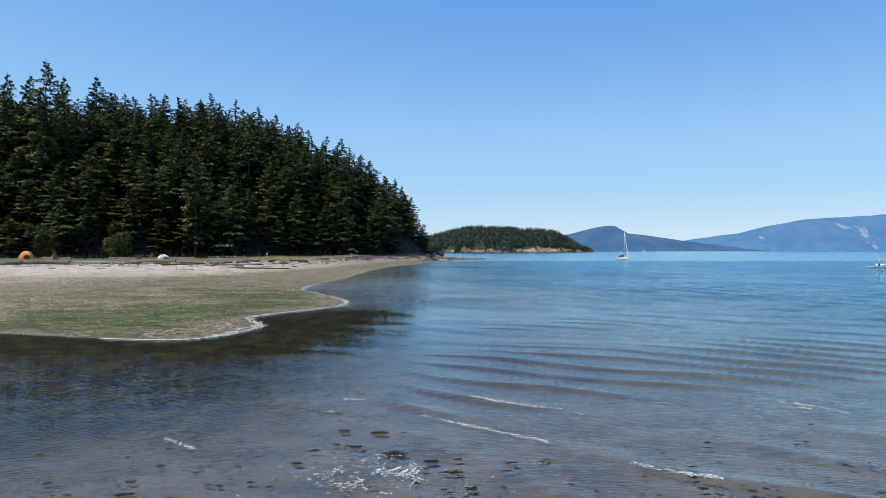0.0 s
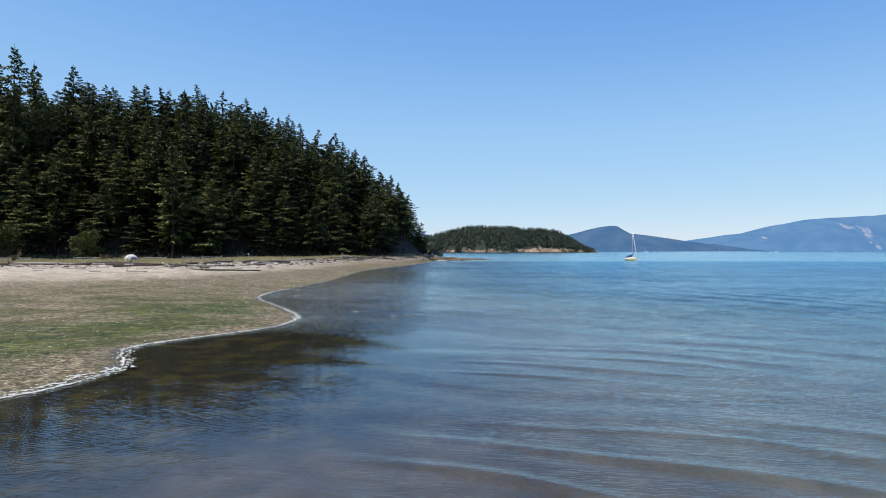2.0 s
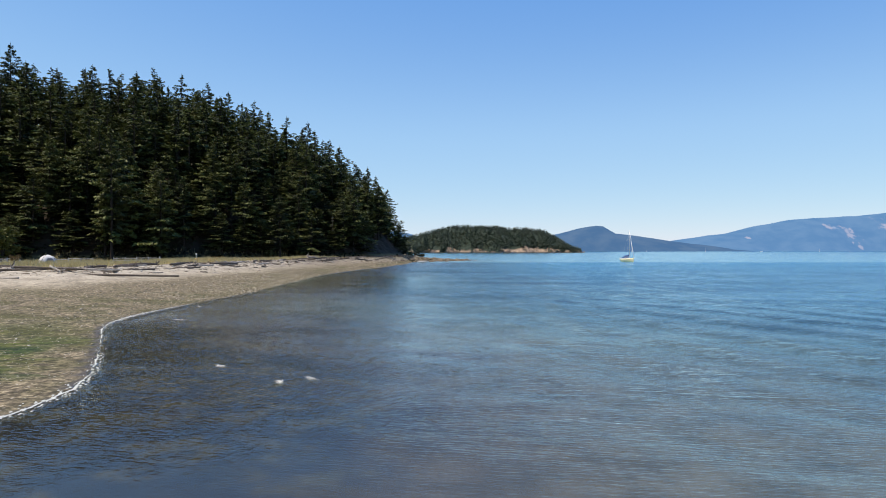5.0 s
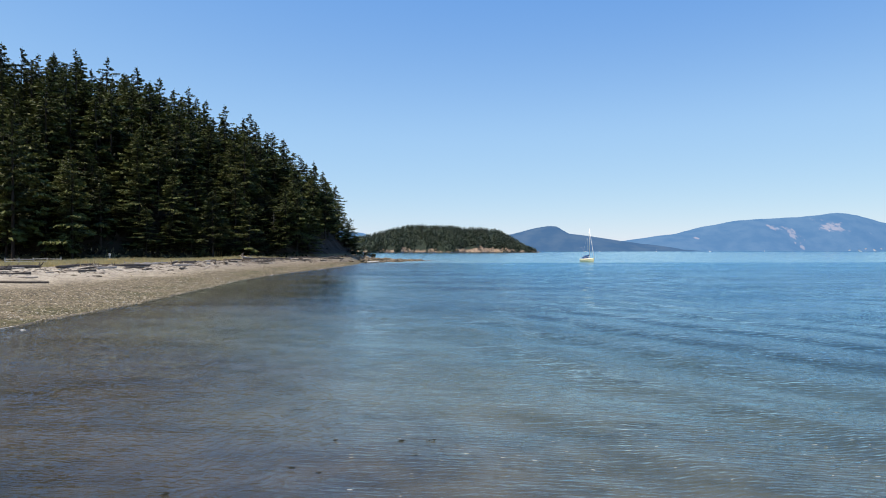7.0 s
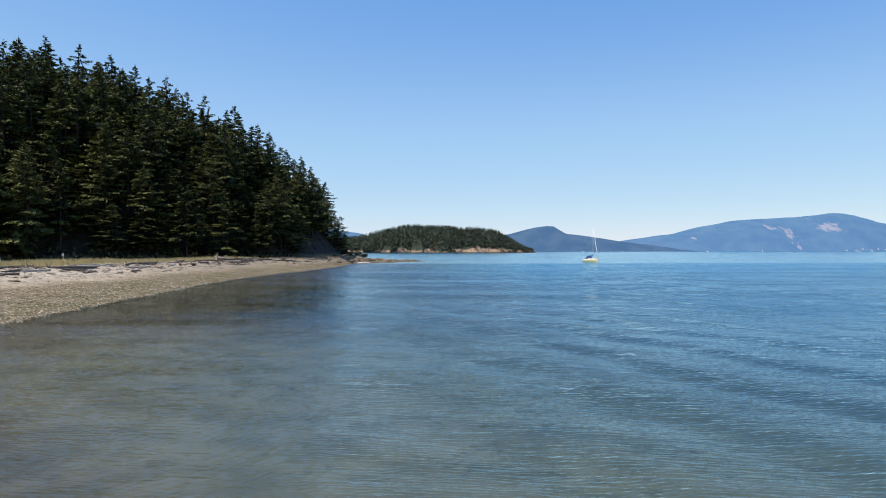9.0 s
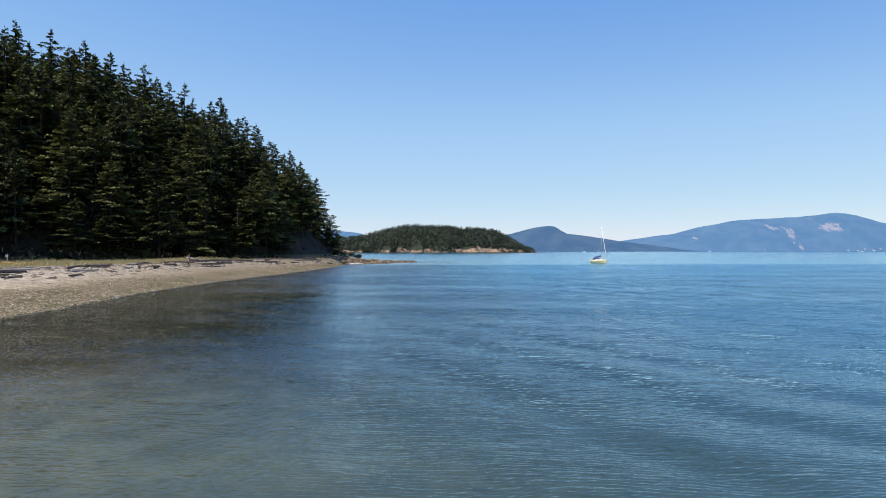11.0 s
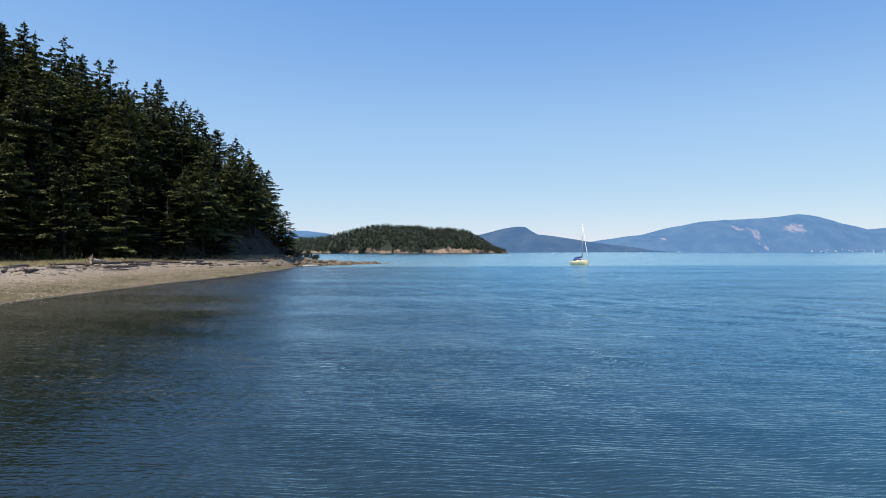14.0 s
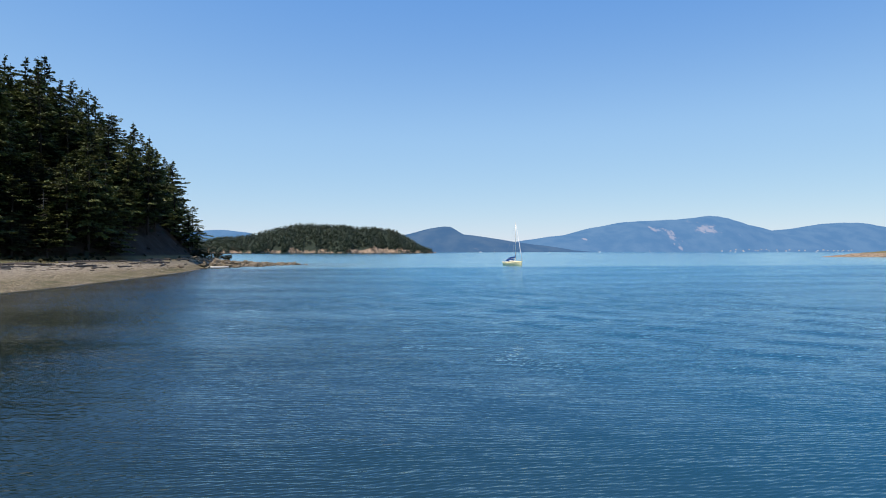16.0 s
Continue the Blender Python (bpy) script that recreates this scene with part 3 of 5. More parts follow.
# ---------------------------------------------------------------- trees
def conifer_arrays(seed, height, radius, branches, clumps, bare=0.12, size=0.55):
    """Trunk and crown of a fir as arrays: boughs in loose whorls, each a spray of small drooping needle clumps."""
    rng = np.random.default_rng(seed)
    tv, tf = [], []
    sides, rings = 6, 6
    lean = rng.uniform(-0.4, 0.4, 2)
    for i in range(rings):
        u = i / (rings - 1)
        r = 0.014 * height * (1 - u) ** 0.8 + 0.02
        for s in range(sides):
            a = 2 * math.pi * s / sides
            tv.append((r * math.cos(a) + lean[0] * u * u, r * math.sin(a) + lean[1] * u * u, u * height * 0.97 - (0.8 if i == 0 else 0)))
    for i in range(rings - 1):
        for s in range(sides):
            a, b = i * sides + s, i * sides + (s + 1) % sides
            tf += [(a, b, b + sides), (a, b + sides, a + sides)]
    cv, cf, tips = [], [], []
    lop = rng.uniform(0, 2 * math.pi)
    for b in range(branches):
        u = bare + (1 - bare) * ((b + rng.uniform(0, 1)) / branches) ** 0.9
        az = rng.uniform(0, 2 * math.pi)
        env = radius * (1 - u) ** (0.52 + 0.06 * (seed % 4)) * (0.88 + 0.12 * math.sin(11 * u + seed)) * (1 + 0.22 * math.cos(az - lop)) * min(1.0, 0.5 + 2.2 * (u - bare))
        ln = max(0.7, env * (rng.uniform(0.35, 1.0) if b % 3 else rng.uniform(0.9, 1.3)))
        rise = 0.30 - 0.60 * (1 - u) * rng.uniform(0.4, 1.15)
        ca, sa = math.cos(az), math.sin(az)
        z0 = u * height * 0.97
        k = max(4, int(clumps * (0.25 + 0.95 * ln / radius)))
        # a flat drooping bough: sprays set in a leaf-shaped fan to both sides of its rib
        for j in range(k):
            t = 0.12 + 0.88 * ((j + rng.uniform(0.1, 0.9)) / k) ** 0.6
            out = ln * t
            hand = -1 if j % 2 else 1
            side = hand * abs(rng.normal(0, 0.24)) * ln * (0.25 + 1.5 * t * (1.08 - t))
            z = z0 + rise * out - 0.09 * out * out / max(ln, 1) - 0.16 * abs(side) + rng.normal(0, 0.12)
            c = np.array([ca * out - sa * side + lean[0] * u * u, sa * out + ca * side + lean[1] * u * u, z])
            s1 = size * rng.uniform(0.65, 1.4) * (0.42 + 0.68 * (1 - u))
            s2 = s1 * rng.uniform(0.32, 0.6)
            a2 = az + hand * 0.7 * (1 - t) + rng.normal(0, 0.4)
            d1 = np.array([math.cos(a2), math.sin(a2), rise * 0.5 + rng.normal(-0.1, 0.25)]) * s1
            d2 = np.array([-math.sin(a2), math.cos(a2), rng.normal(0, 0.5)]) * s2
            n = len(cv)
            cv += [c - d2 - d1 * 0.5, c + d1 + np.array([0, 0, -0.15 * s1]), c + d2 - d1 * 0.5]
            cf.append((n, n + 1, n + 2))
            tips += [t] * 3
    # leader at the top
    for j in range(10):
        z = height * (0.93 + 0.008 * j)
        a = rng.uniform(0, 6.3)
        s1 = 0.5 - 0.035 * j
        n = len(cv)
        c = np.array([lean[0], lean[1], z])
        d = np.array([math.cos(a), math.sin(a), 0.5]) * s1
        e = np.array([-math.sin(a), math.cos(a), 0.2]) * s1 * 0.35
        cv += [c - e, c + d, c + e + np.array([0, 0, 0.2])]
        cf.append((n, n + 1, n + 2))
        tips += [0.7] * 3
    return np.array(tv), tf, np.array(cv), cf, np.array(tips, dtype=np.float32)


def set_tip(me, values):
    me.attributes.new("tip", "FLOAT", "POINT").data.foreach_set("value", np.asarray(values, dtype=np.float32))
    return me


def fir(seed, height, radius, branches, clumps, label, bare=0.12, size=0.55, needle=None):
    tv, tf, cv, cf, tips = conifer_arrays(seed, height, radius, branches, clumps, bare, size)
    tree = thing("fir_tree", Matrix.Identity(4), label, "tree", "firs on the wooded hill")
    trunk = new("trunk", mesh_of("trunk", tv, tf, M_BARK, True))
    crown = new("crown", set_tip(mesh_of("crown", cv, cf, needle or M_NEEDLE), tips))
    trunk.parent = crown.parent = tree
    return tree


rng = np.random.default_rng(11)
FIRS = []
for i in range(9):
    H = 24 + 1.2 * (i % 4)
    FIRS.append((H, fir(100 + i, H, 8.0 + 0.5 * (i % 5), 96, 118, "tall dark green fir with drooping boughs on the slope", bare=0.10 + 0.05 * (i % 3), size=0.56)))

# tall trees whose tops make the skyline
TOPS = [(-141.5, 237, 73.2), (-146, 281, 79), (-77, 307, 68.3), (-38, 345, 51.8), (-10, 341, 18.8), (-105.5, 289, 71),
        (-69.5, 327, 65.5), (-30.5, 383, 43.2), (-34, 421, 47.2), (-73.5, 345, 61.5), (-53.5, 351, 64.5), (-82, 221, 38.5),
        (-24.5, 340, 40.5), (-21, 337, 36), (-17.8, 339, 30.5), (-14.6, 337, 25.5), (-12.2, 340, 20.8), (-10.4, 335, 16), (-8.4, 339, 12),
        (-160.5, 245, 71), (-153, 246, 70.5), (-139, 245, 69.5), (-133.5, 270, 68), (-117, 280, 71), (-114, 286, 71.5), (-97.5, 300, 68.5), (-87, 301, 67.5)]
FRONT = [(-71, 226, 28), (-46, 263, 24.3), (-36, 288, 26), (-36, 261, 18.8), (-55.5, 252, 26.8), (-44, 251, 22),
         (-41.5, 297, 31.8), (-51, 257, 15.9)]
used = []
taken = 0


def plant(x, y, top=None, grow=1.0):
    """One fir of its own; top gives the height of its tip."""
    global taken
    z = height_at(x, y)
    H, src = FIRS[taken % len(FIRS)]
    s = ((top - z) if top else H * grow) / H
    if s * H < 5:
        return
    ob = src if taken < len(FIRS) else copy_thing(src, Matrix.Identity(4))
    wide = max(0.30, s) ** 0.9 if top and x > -30 else max(0.62, s) ** 0.5
    ob.location = (x, y, z - 0.3)
    ob.rotation_euler = (0, 0, taken * 2.399)
    ob.scale = (wide, wide, s)
    used.append((x, y))
    taken += 1


for x, y, t in TOPS + FRONT:
    plant(x, y, t)
rnd = random.Random(5)
cand = []
for i in range(40000):
    x, y = rnd.uniform(-330, 0), rnd.uniform(205, 470)
    cand.append((x, y))
ca = np.array(cand)
nd = polygon_distance(FOOT, ca[:, 0], ca[:, 1])
bank = (ca[:, 1] > 290) & (ca[:, 1] < 420)
keep = (ca[:, 0] > -0.70 * ca[:, 1] - 22) & (nd > np.where(bank, 6.5, 1.0)) & (nd < 115) & (ca[:, 1] < 440 + 0.2 * ca[:, 0])
cand = [(x, y, n) for (x, y), n, k in zip(cand, nd, keep) if k]
near, far = [], []
cells = {}
for x, y in used:
    cells.setdefault((int(x // 6), int(y // 6)), []).append((x, y))
for x, y, n in cand:
    gap = 5.3 + 0.02 * n
    cx, cy = int(x // 6), int(y // 6)
    if any((x - a) ** 2 + (y - b) ** 2 < gap * gap for i in (-1, 0, 1) for j in (-1, 0, 1) for a, b in cells.get((cx + i, cy + j), ())):
        continue
    cells.setdefault((cx, cy), []).append((x, y))
    (near if n < 24 and x > -150 else far).append((x, y, n))
for x, y, n in near[:268]:
    plant(x, y, grow=rnd.choice((rnd.uniform(0.4, 0.7), rnd.uniform(0.8, 1.08))) * (0.75 + 0.25 * min(1, n / 14)))
far += near[268:]

# the rest of the wood in one mesh
lo = [conifer_arrays(300 + i, 25 + i % 3, 8.0 + 0.5 * (i % 4), 66, 52, 0.14, 0.82) for i in range(6)]
vs, fs, mi, tp, base = [], [], [], [], 0
fx = np.array([(x, y) for x, y, n in far])
fz = land(fx[:, 0], fx[:, 1])
for i, ((x, y, n), z) in enumerate(zip(far, fz)):
    tv, tf, cv, cf, tips = lo[i % len(lo)]
    tp += [np.zeros(len(tv)), tips]
    s = rnd.choice((rnd.uniform(0.6, 0.8), rnd.uniform(0.85, 1.02)))
    a = rnd.uniform(0, 6.3)
    rot = np.array([[math.cos(a), -math.sin(a), 0], [math.sin(a), math.cos(a), 0], [0, 0, 1]])
    wide = rnd.uniform(0.9, 1.1)
    v = (np.concatenate([tv, cv]) * (wide, wide, s)) @ rot.T + (x, y, z - 0.3)
    f = np.concatenate([np.array(tf), np.array(cf) + len(tv)]) + base
    vs.append(v)
    fs.append(f)
    mi += [1] * len(tf) + [0] * len(cf)
    base += len(v)
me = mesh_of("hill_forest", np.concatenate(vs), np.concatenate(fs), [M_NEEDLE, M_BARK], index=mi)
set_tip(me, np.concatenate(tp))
tagged(new("hill_forest", me), "dense dark fir forest covering the steep hill", "forest", kind="stuff")




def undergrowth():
    """Salal, saplings and low boughs that close the foot of the wood, near black for its shade."""
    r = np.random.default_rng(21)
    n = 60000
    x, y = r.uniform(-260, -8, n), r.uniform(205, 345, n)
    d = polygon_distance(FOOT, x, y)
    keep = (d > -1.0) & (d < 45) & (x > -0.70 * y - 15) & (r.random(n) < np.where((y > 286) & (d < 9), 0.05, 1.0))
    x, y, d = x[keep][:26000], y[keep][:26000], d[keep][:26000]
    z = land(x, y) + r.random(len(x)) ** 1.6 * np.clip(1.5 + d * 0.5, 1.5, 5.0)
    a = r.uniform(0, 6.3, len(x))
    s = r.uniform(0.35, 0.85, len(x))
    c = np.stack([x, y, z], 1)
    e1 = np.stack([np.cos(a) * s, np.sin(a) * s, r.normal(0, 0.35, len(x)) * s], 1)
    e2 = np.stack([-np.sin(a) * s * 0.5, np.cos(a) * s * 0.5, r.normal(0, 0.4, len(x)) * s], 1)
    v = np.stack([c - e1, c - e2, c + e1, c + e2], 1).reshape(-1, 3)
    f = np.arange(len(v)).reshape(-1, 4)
    tagged(new("undergrowth", mesh_of("undergrowth", v, f, M_UNDER)), "shrubs and saplings under the firs, coloured dark for the shade there", "undergrowth", kind="stuff")


undergrowth()


# ---------------------------------------------------------------- island and far shores
def ridge_line(xs, pts):
    px, pz = zip(*pts)
    return np.interp(xs, px, pz)


def far_range(name, y, depth, pts, material, label, step=30.0, rough=6.0):
    """A far range of hills: a ridged slope from the water up to the skyline and down behind."""
    xs = np.arange(pts[0][0], pts[-1][0] + step, step)
    sky_z = ridge_line(xs, pts)
    rows = 14
    vv, ff = [], []
    for j in range(rows):
        t = j / (rows - 1)
        for i, x in enumerate(xs):
            prof = math.sin(min(t / 0.75, 1.0) * math.pi / 2) if t < 0.75 else math.cos((t - 0.75) / 0.25 * math.pi / 2)
            z = sky_z[i] * prof
            yy = y - depth * 0.75 + depth * t + (1 - t) * 40 * math.sin(x * 0.011)
            z += rough * noise.noise((x * 0.008, yy * 0.01, 3.0)) * math.sin(min(1, t / 0.9) * math.pi)
            vv.append((x, yy, z - 2))
    n = len(xs)
    for j in range(rows - 1):
        for i in range(n - 1):
            a = j * n + i
            ff.append((a, a + 1, a + n + 1, a + n))
    ob = new(name, mesh_of(name, vv, ff, material, True))
    return tagged(ob, label, "hill", kind="structure")


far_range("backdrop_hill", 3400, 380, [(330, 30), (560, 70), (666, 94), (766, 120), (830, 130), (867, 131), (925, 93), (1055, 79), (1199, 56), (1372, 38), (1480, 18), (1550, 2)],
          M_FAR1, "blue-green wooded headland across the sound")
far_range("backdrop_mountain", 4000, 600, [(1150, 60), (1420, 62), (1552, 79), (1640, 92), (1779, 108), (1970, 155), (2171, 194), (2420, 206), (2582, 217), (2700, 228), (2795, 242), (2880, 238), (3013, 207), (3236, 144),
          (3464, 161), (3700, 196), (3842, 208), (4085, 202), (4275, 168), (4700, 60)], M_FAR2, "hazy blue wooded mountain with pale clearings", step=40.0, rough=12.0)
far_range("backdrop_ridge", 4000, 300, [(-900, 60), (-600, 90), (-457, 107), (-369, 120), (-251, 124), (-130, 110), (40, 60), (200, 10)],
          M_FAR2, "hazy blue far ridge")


# ---- wooded island in the sound
ISLE = [(-260, 10), (-190, 16), (-117, 23), (-97, 28), (-35, 34), (28, 50), (65, 60), (100, 58), (136, 55), (192, 53), (240, 50), (272, 44), (298, 31), (315, 16), (328, 5), (337, -1)]


def isle_height(x, t):
    """t runs from the near shore (0) over the crest (0.55) to the far shore (1)."""
    top = np.interp(x, [p[0] for p in ISLE], [p[1] for p in ISLE])
    rise = np.where(t < 0.55, np.sin(np.clip(t / 0.55, 0, 1) * math.pi / 2) ** 0.9, np.cos((t - 0.55) / 0.45 * math.pi / 2))
    lump = 2.5 * waves(x, t * 260, 0.05, 31) * np.sin(np.clip(t, 0, 1) * math.pi)
    cliff = (4.5 + 3.0 * np.clip(waves(x, 0, 0.06, 19), 0, 1) + 3.0 * np.exp(-((x - 60) / 18) ** 2)) * np.clip(t / 0.05, 0, 1) * np.clip((top - 4) / 10, 0, 1) * np.clip((x + 10) / 50, 0.3, 1)
    return np.maximum(cliff, top * rise + lump * np.clip(top / 20, 0, 1)) - 1.0 + 1.0 * np.clip(t / 0.03, 0, 1)


def isle_y(x, t):
    return 1450 + 12 * np.sin(x * 0.03) + 5 * np.sin(x * 0.11 + 1) + 260 * t


def island():
    k = Mat("island_rock", rough=0.9, spec=0.2)
    v = k.coords()
    pos = k.t.nodes.new("ShaderNodeSeparateXYZ")
    k.link(k.t.nodes.new("ShaderNodeNewGeometry").outputs["Position"], pos.inputs[0])
    n = k.noise(v, 0.12, 7.0, 0.7)
    rock = k.mix(k.steps(n, 0.35, 0.65), (0.075, 0.06, 0.048), (0.40, 0.29, 0.20))
    soil = k.mix(n, (0.015, 0.027, 0.020), (0.036, 0.048, 0.032))
    zz = k.math("ADD", pos.outputs["Z"], k.math("MULTIPLY", k.math("SUBTRACT", k.noise(v, 0.03, 4.0), 0.5), 40.0))
    zz = k.math("ADD", zz, k.steps(k.noise(k.coords((1, 0, 0)), 0.018, 2.0), 0.5, 0.4, 0.0, 6.0))
    c = k.mix(k.steps(zz, 7.0, 10.5), rock, soil)
    c = k.mix(k.steps(pos.outputs["Z"], 1.4, 0.6), c, (0.05, 0.045, 0.04))
    mat = k.done(c, k.bump(n, 1.0, 2.0))
    xs = np.arange(-260, 336, 4.0)
    ts = np.concatenate([np.linspace(0, 0.12, 9), np.linspace(0.16, 1, 18)])
    xx, tt = np.meshgrid(xs, ts)
    yy, zz = isle_y(xx, tt), isle_height(xx, tt)
    n = len(xs)
    i = (np.arange(len(ts) - 1)[:, None] * n + np.arange(n - 1)[None, :]).ravel()
    rngi = np.random.default_rng(8)
    zz = zz + rngi.normal(0, 1.3, zz.shape) * (tt < 0.13) * (tt > 0.02)
    me = mesh_of("island", np.stack([xx.ravel(), yy.ravel(), zz.ravel()], 1), np.stack([i, i + 1, i + n + 1, i + n], 1), mat)
    tagged(new("island", me), "low island with tan rock ledges along its shore", "island", kind="structure")
    small = [conifer_arrays(500 + q, 12.5, 2.8 + 0.2 * q, 13, 6, 0.08, 1.9) for q in range(5)]
    vs, fs, base, r = [], [], 0, random.Random(9)
    count = 0
    while count < 4300:
        x, t = r.uniform(-255, 331), 0.015 + 0.58 * r.random() ** 1.7
        z = float(isle_height(np.array([x]), np.array([t]))[0])
        if z < 1.5 or (t < 0.09 and noise.noise((x * 0.03, t * 14, 0)) > 0.22) or (t < 0.055 and 38 < x < 300 and r.random() > 0.15):
            continue
        _, _, cv, cf, _ = small[count % 5]
        s = r.uniform(0.55, 0.92)
        a = r.uniform(0, 6.3)
        rot = np.array([[math.cos(a), -math.sin(a), 0], [math.sin(a), math.cos(a), 0], [0, 0, 1]])
        vs.append((cv * (s * 1.4, s * 1.4, s * 0.92)) @ rot.T + (x, float(isle_y(np.array([x]), np.array([t]))[0]), z - 2.0))
        fs.append(np.array(cf) + base)
        base += len(cv)
        count += 1
    me = mesh_of("island_forest", np.concatenate(vs), np.concatenate(fs), M_ISLE)
    tagged(new("island_forest", me), "green conifer wood covering the island", "forest", kind="stuff")


island()


def spit():
    """Low rocky point with dry grass that comes into view across the bay."""
    k = Mat("spit_rock", rough=0.9, spec=0.2)
    v = k.coords()
    pos = k.t.nodes.new("ShaderNodeSeparateXYZ")
    k.link(k.t.nodes.new("ShaderNodeNewGeometry").outputs["Position"], pos.inputs[0])
    n = k.noise(v, 0.5, 7.0, 0.7)
    rock = k.mix(k.steps(n, 0.35, 0.65), (0.12, 0.09, 0.06), (0.42, 0.31, 0.21))
    c = k.mix(k.steps(k.math("ADD", pos.outputs["Z"], n), 3.0, 3.8), rock, k.mix(n, (0.07, 0.075, 0.03), (0.26, 0.205, 0.11)))
    mat = k.done(c, k.bump(n, 1.0, 0.6))
    xs, ys = np.linspace(408, 700, 116), np.linspace(505, 610, 46)

    def z(x, y):
        u = np.clip((x - 424) / 100, 0, 1)
        mid = 552 + 8 * np.sin(x * 0.03)
        w = 10 + 26 * u
        return 6.4 * u ** 0.7 * np.clip(1 - ((y - mid) / w) ** 2, -0.4, 1) - 0.8 + 0.9 * waves(x, y, 0.25, 41) * (0.3 + u)
    me, _ = grid_mesh("rocky_point", xs, ys, z, mat, smooth=False)
    tagged(new("rocky_point", me), "low tan rocky point with dry grass on top", "rocks", kind="structure")


spit()

# ---------------------------------------------------------------- boats
M_HULL = plain("cream_gelcoat", (0.90, 0.76, 0.42), rough=0.25, spec=0.5, vary=0.05, scale=1.0)
M_WHITE = plain("white_gelcoat", (0.80, 0.79, 0.75), rough=0.3, spec=0.5, vary=0.05, scale=1.0)
M_BLUE = plain("blue_canvas", (0.012, 0.06, 0.22), rough=0.85, vary=0.25, scale=5.0, bump=0.3)
M_ALU = plain("pale_aluminium", (0.72, 0.68, 0.60), rough=0.4, vary=0.08, metal=0.3)
M_SAIL = plain("white_sailcloth", (0.78, 0.77, 0.74), rough=0.8, vary=0.06)
M_DARKGLASS = plain("dark_window", (0.02, 0.025, 0.03), rough=0.08, spec=0.6, vary=0.1)
M_RUBBER = plain("grey_rubber", (0.35, 0.35, 0.36), rough=0.6, vary=0.1)


def hull_mesh(length, beam, free, draft, material, name, parent, sheer=0.35, stern=0.75, label=""):
    """A round-bilged hull with its bow along +x, closed by a deck."""
    bm = bmesh.new()
    rows = []
    n = 18
    for i in range(n + 1):
        u = i / n
        x = (u - 0.5) * length
        half = beam / 2 * (stern + (1 - stern) * math.sin(min(u / 0.45, 1) * math.pi / 2)) * (1 - max(0, (u - 0.45) / 0.55) ** 2.2)
        half = max(half, 0.03)
        top = free + sheer * max(0, u - 0.35) ** 1.4
        low = -draft * math.sin(min(1, 0.25 + u) * math.pi * 0.75)
        ring = []
        for j in range(9):
            a = j / 8
            ang = (a - 0.5) * math.pi
            y = half * math.copysign(abs(math.sin(ang)) ** 0.55, math.sin(ang))
            z = low + (top - low) * (1 - math.cos(ang) ** 1.6)
            rake = 0.10 * length * max(0, u - 0.8) * (z / max(top, 0.1))
            ring.append(bm.verts.new((x + rake, y, z)))
        rows.append(ring)
    for r0, r1 in zip(rows, rows[1:]):
        for j in range(8):
            bm.faces.new((r0[j], r1[j], r1[j + 1], r0[j + 1]))
        bm.faces.new((r0[0], r0[8], r1[8], r1[0]))
    bm.faces.new(rows[0])
    bm.faces.new(rows[-1][::-1])
    bmesh.ops.recalc_face_normals(bm, faces=bm.faces)
    return part(name, bm, material, parent, label, smooth=True)


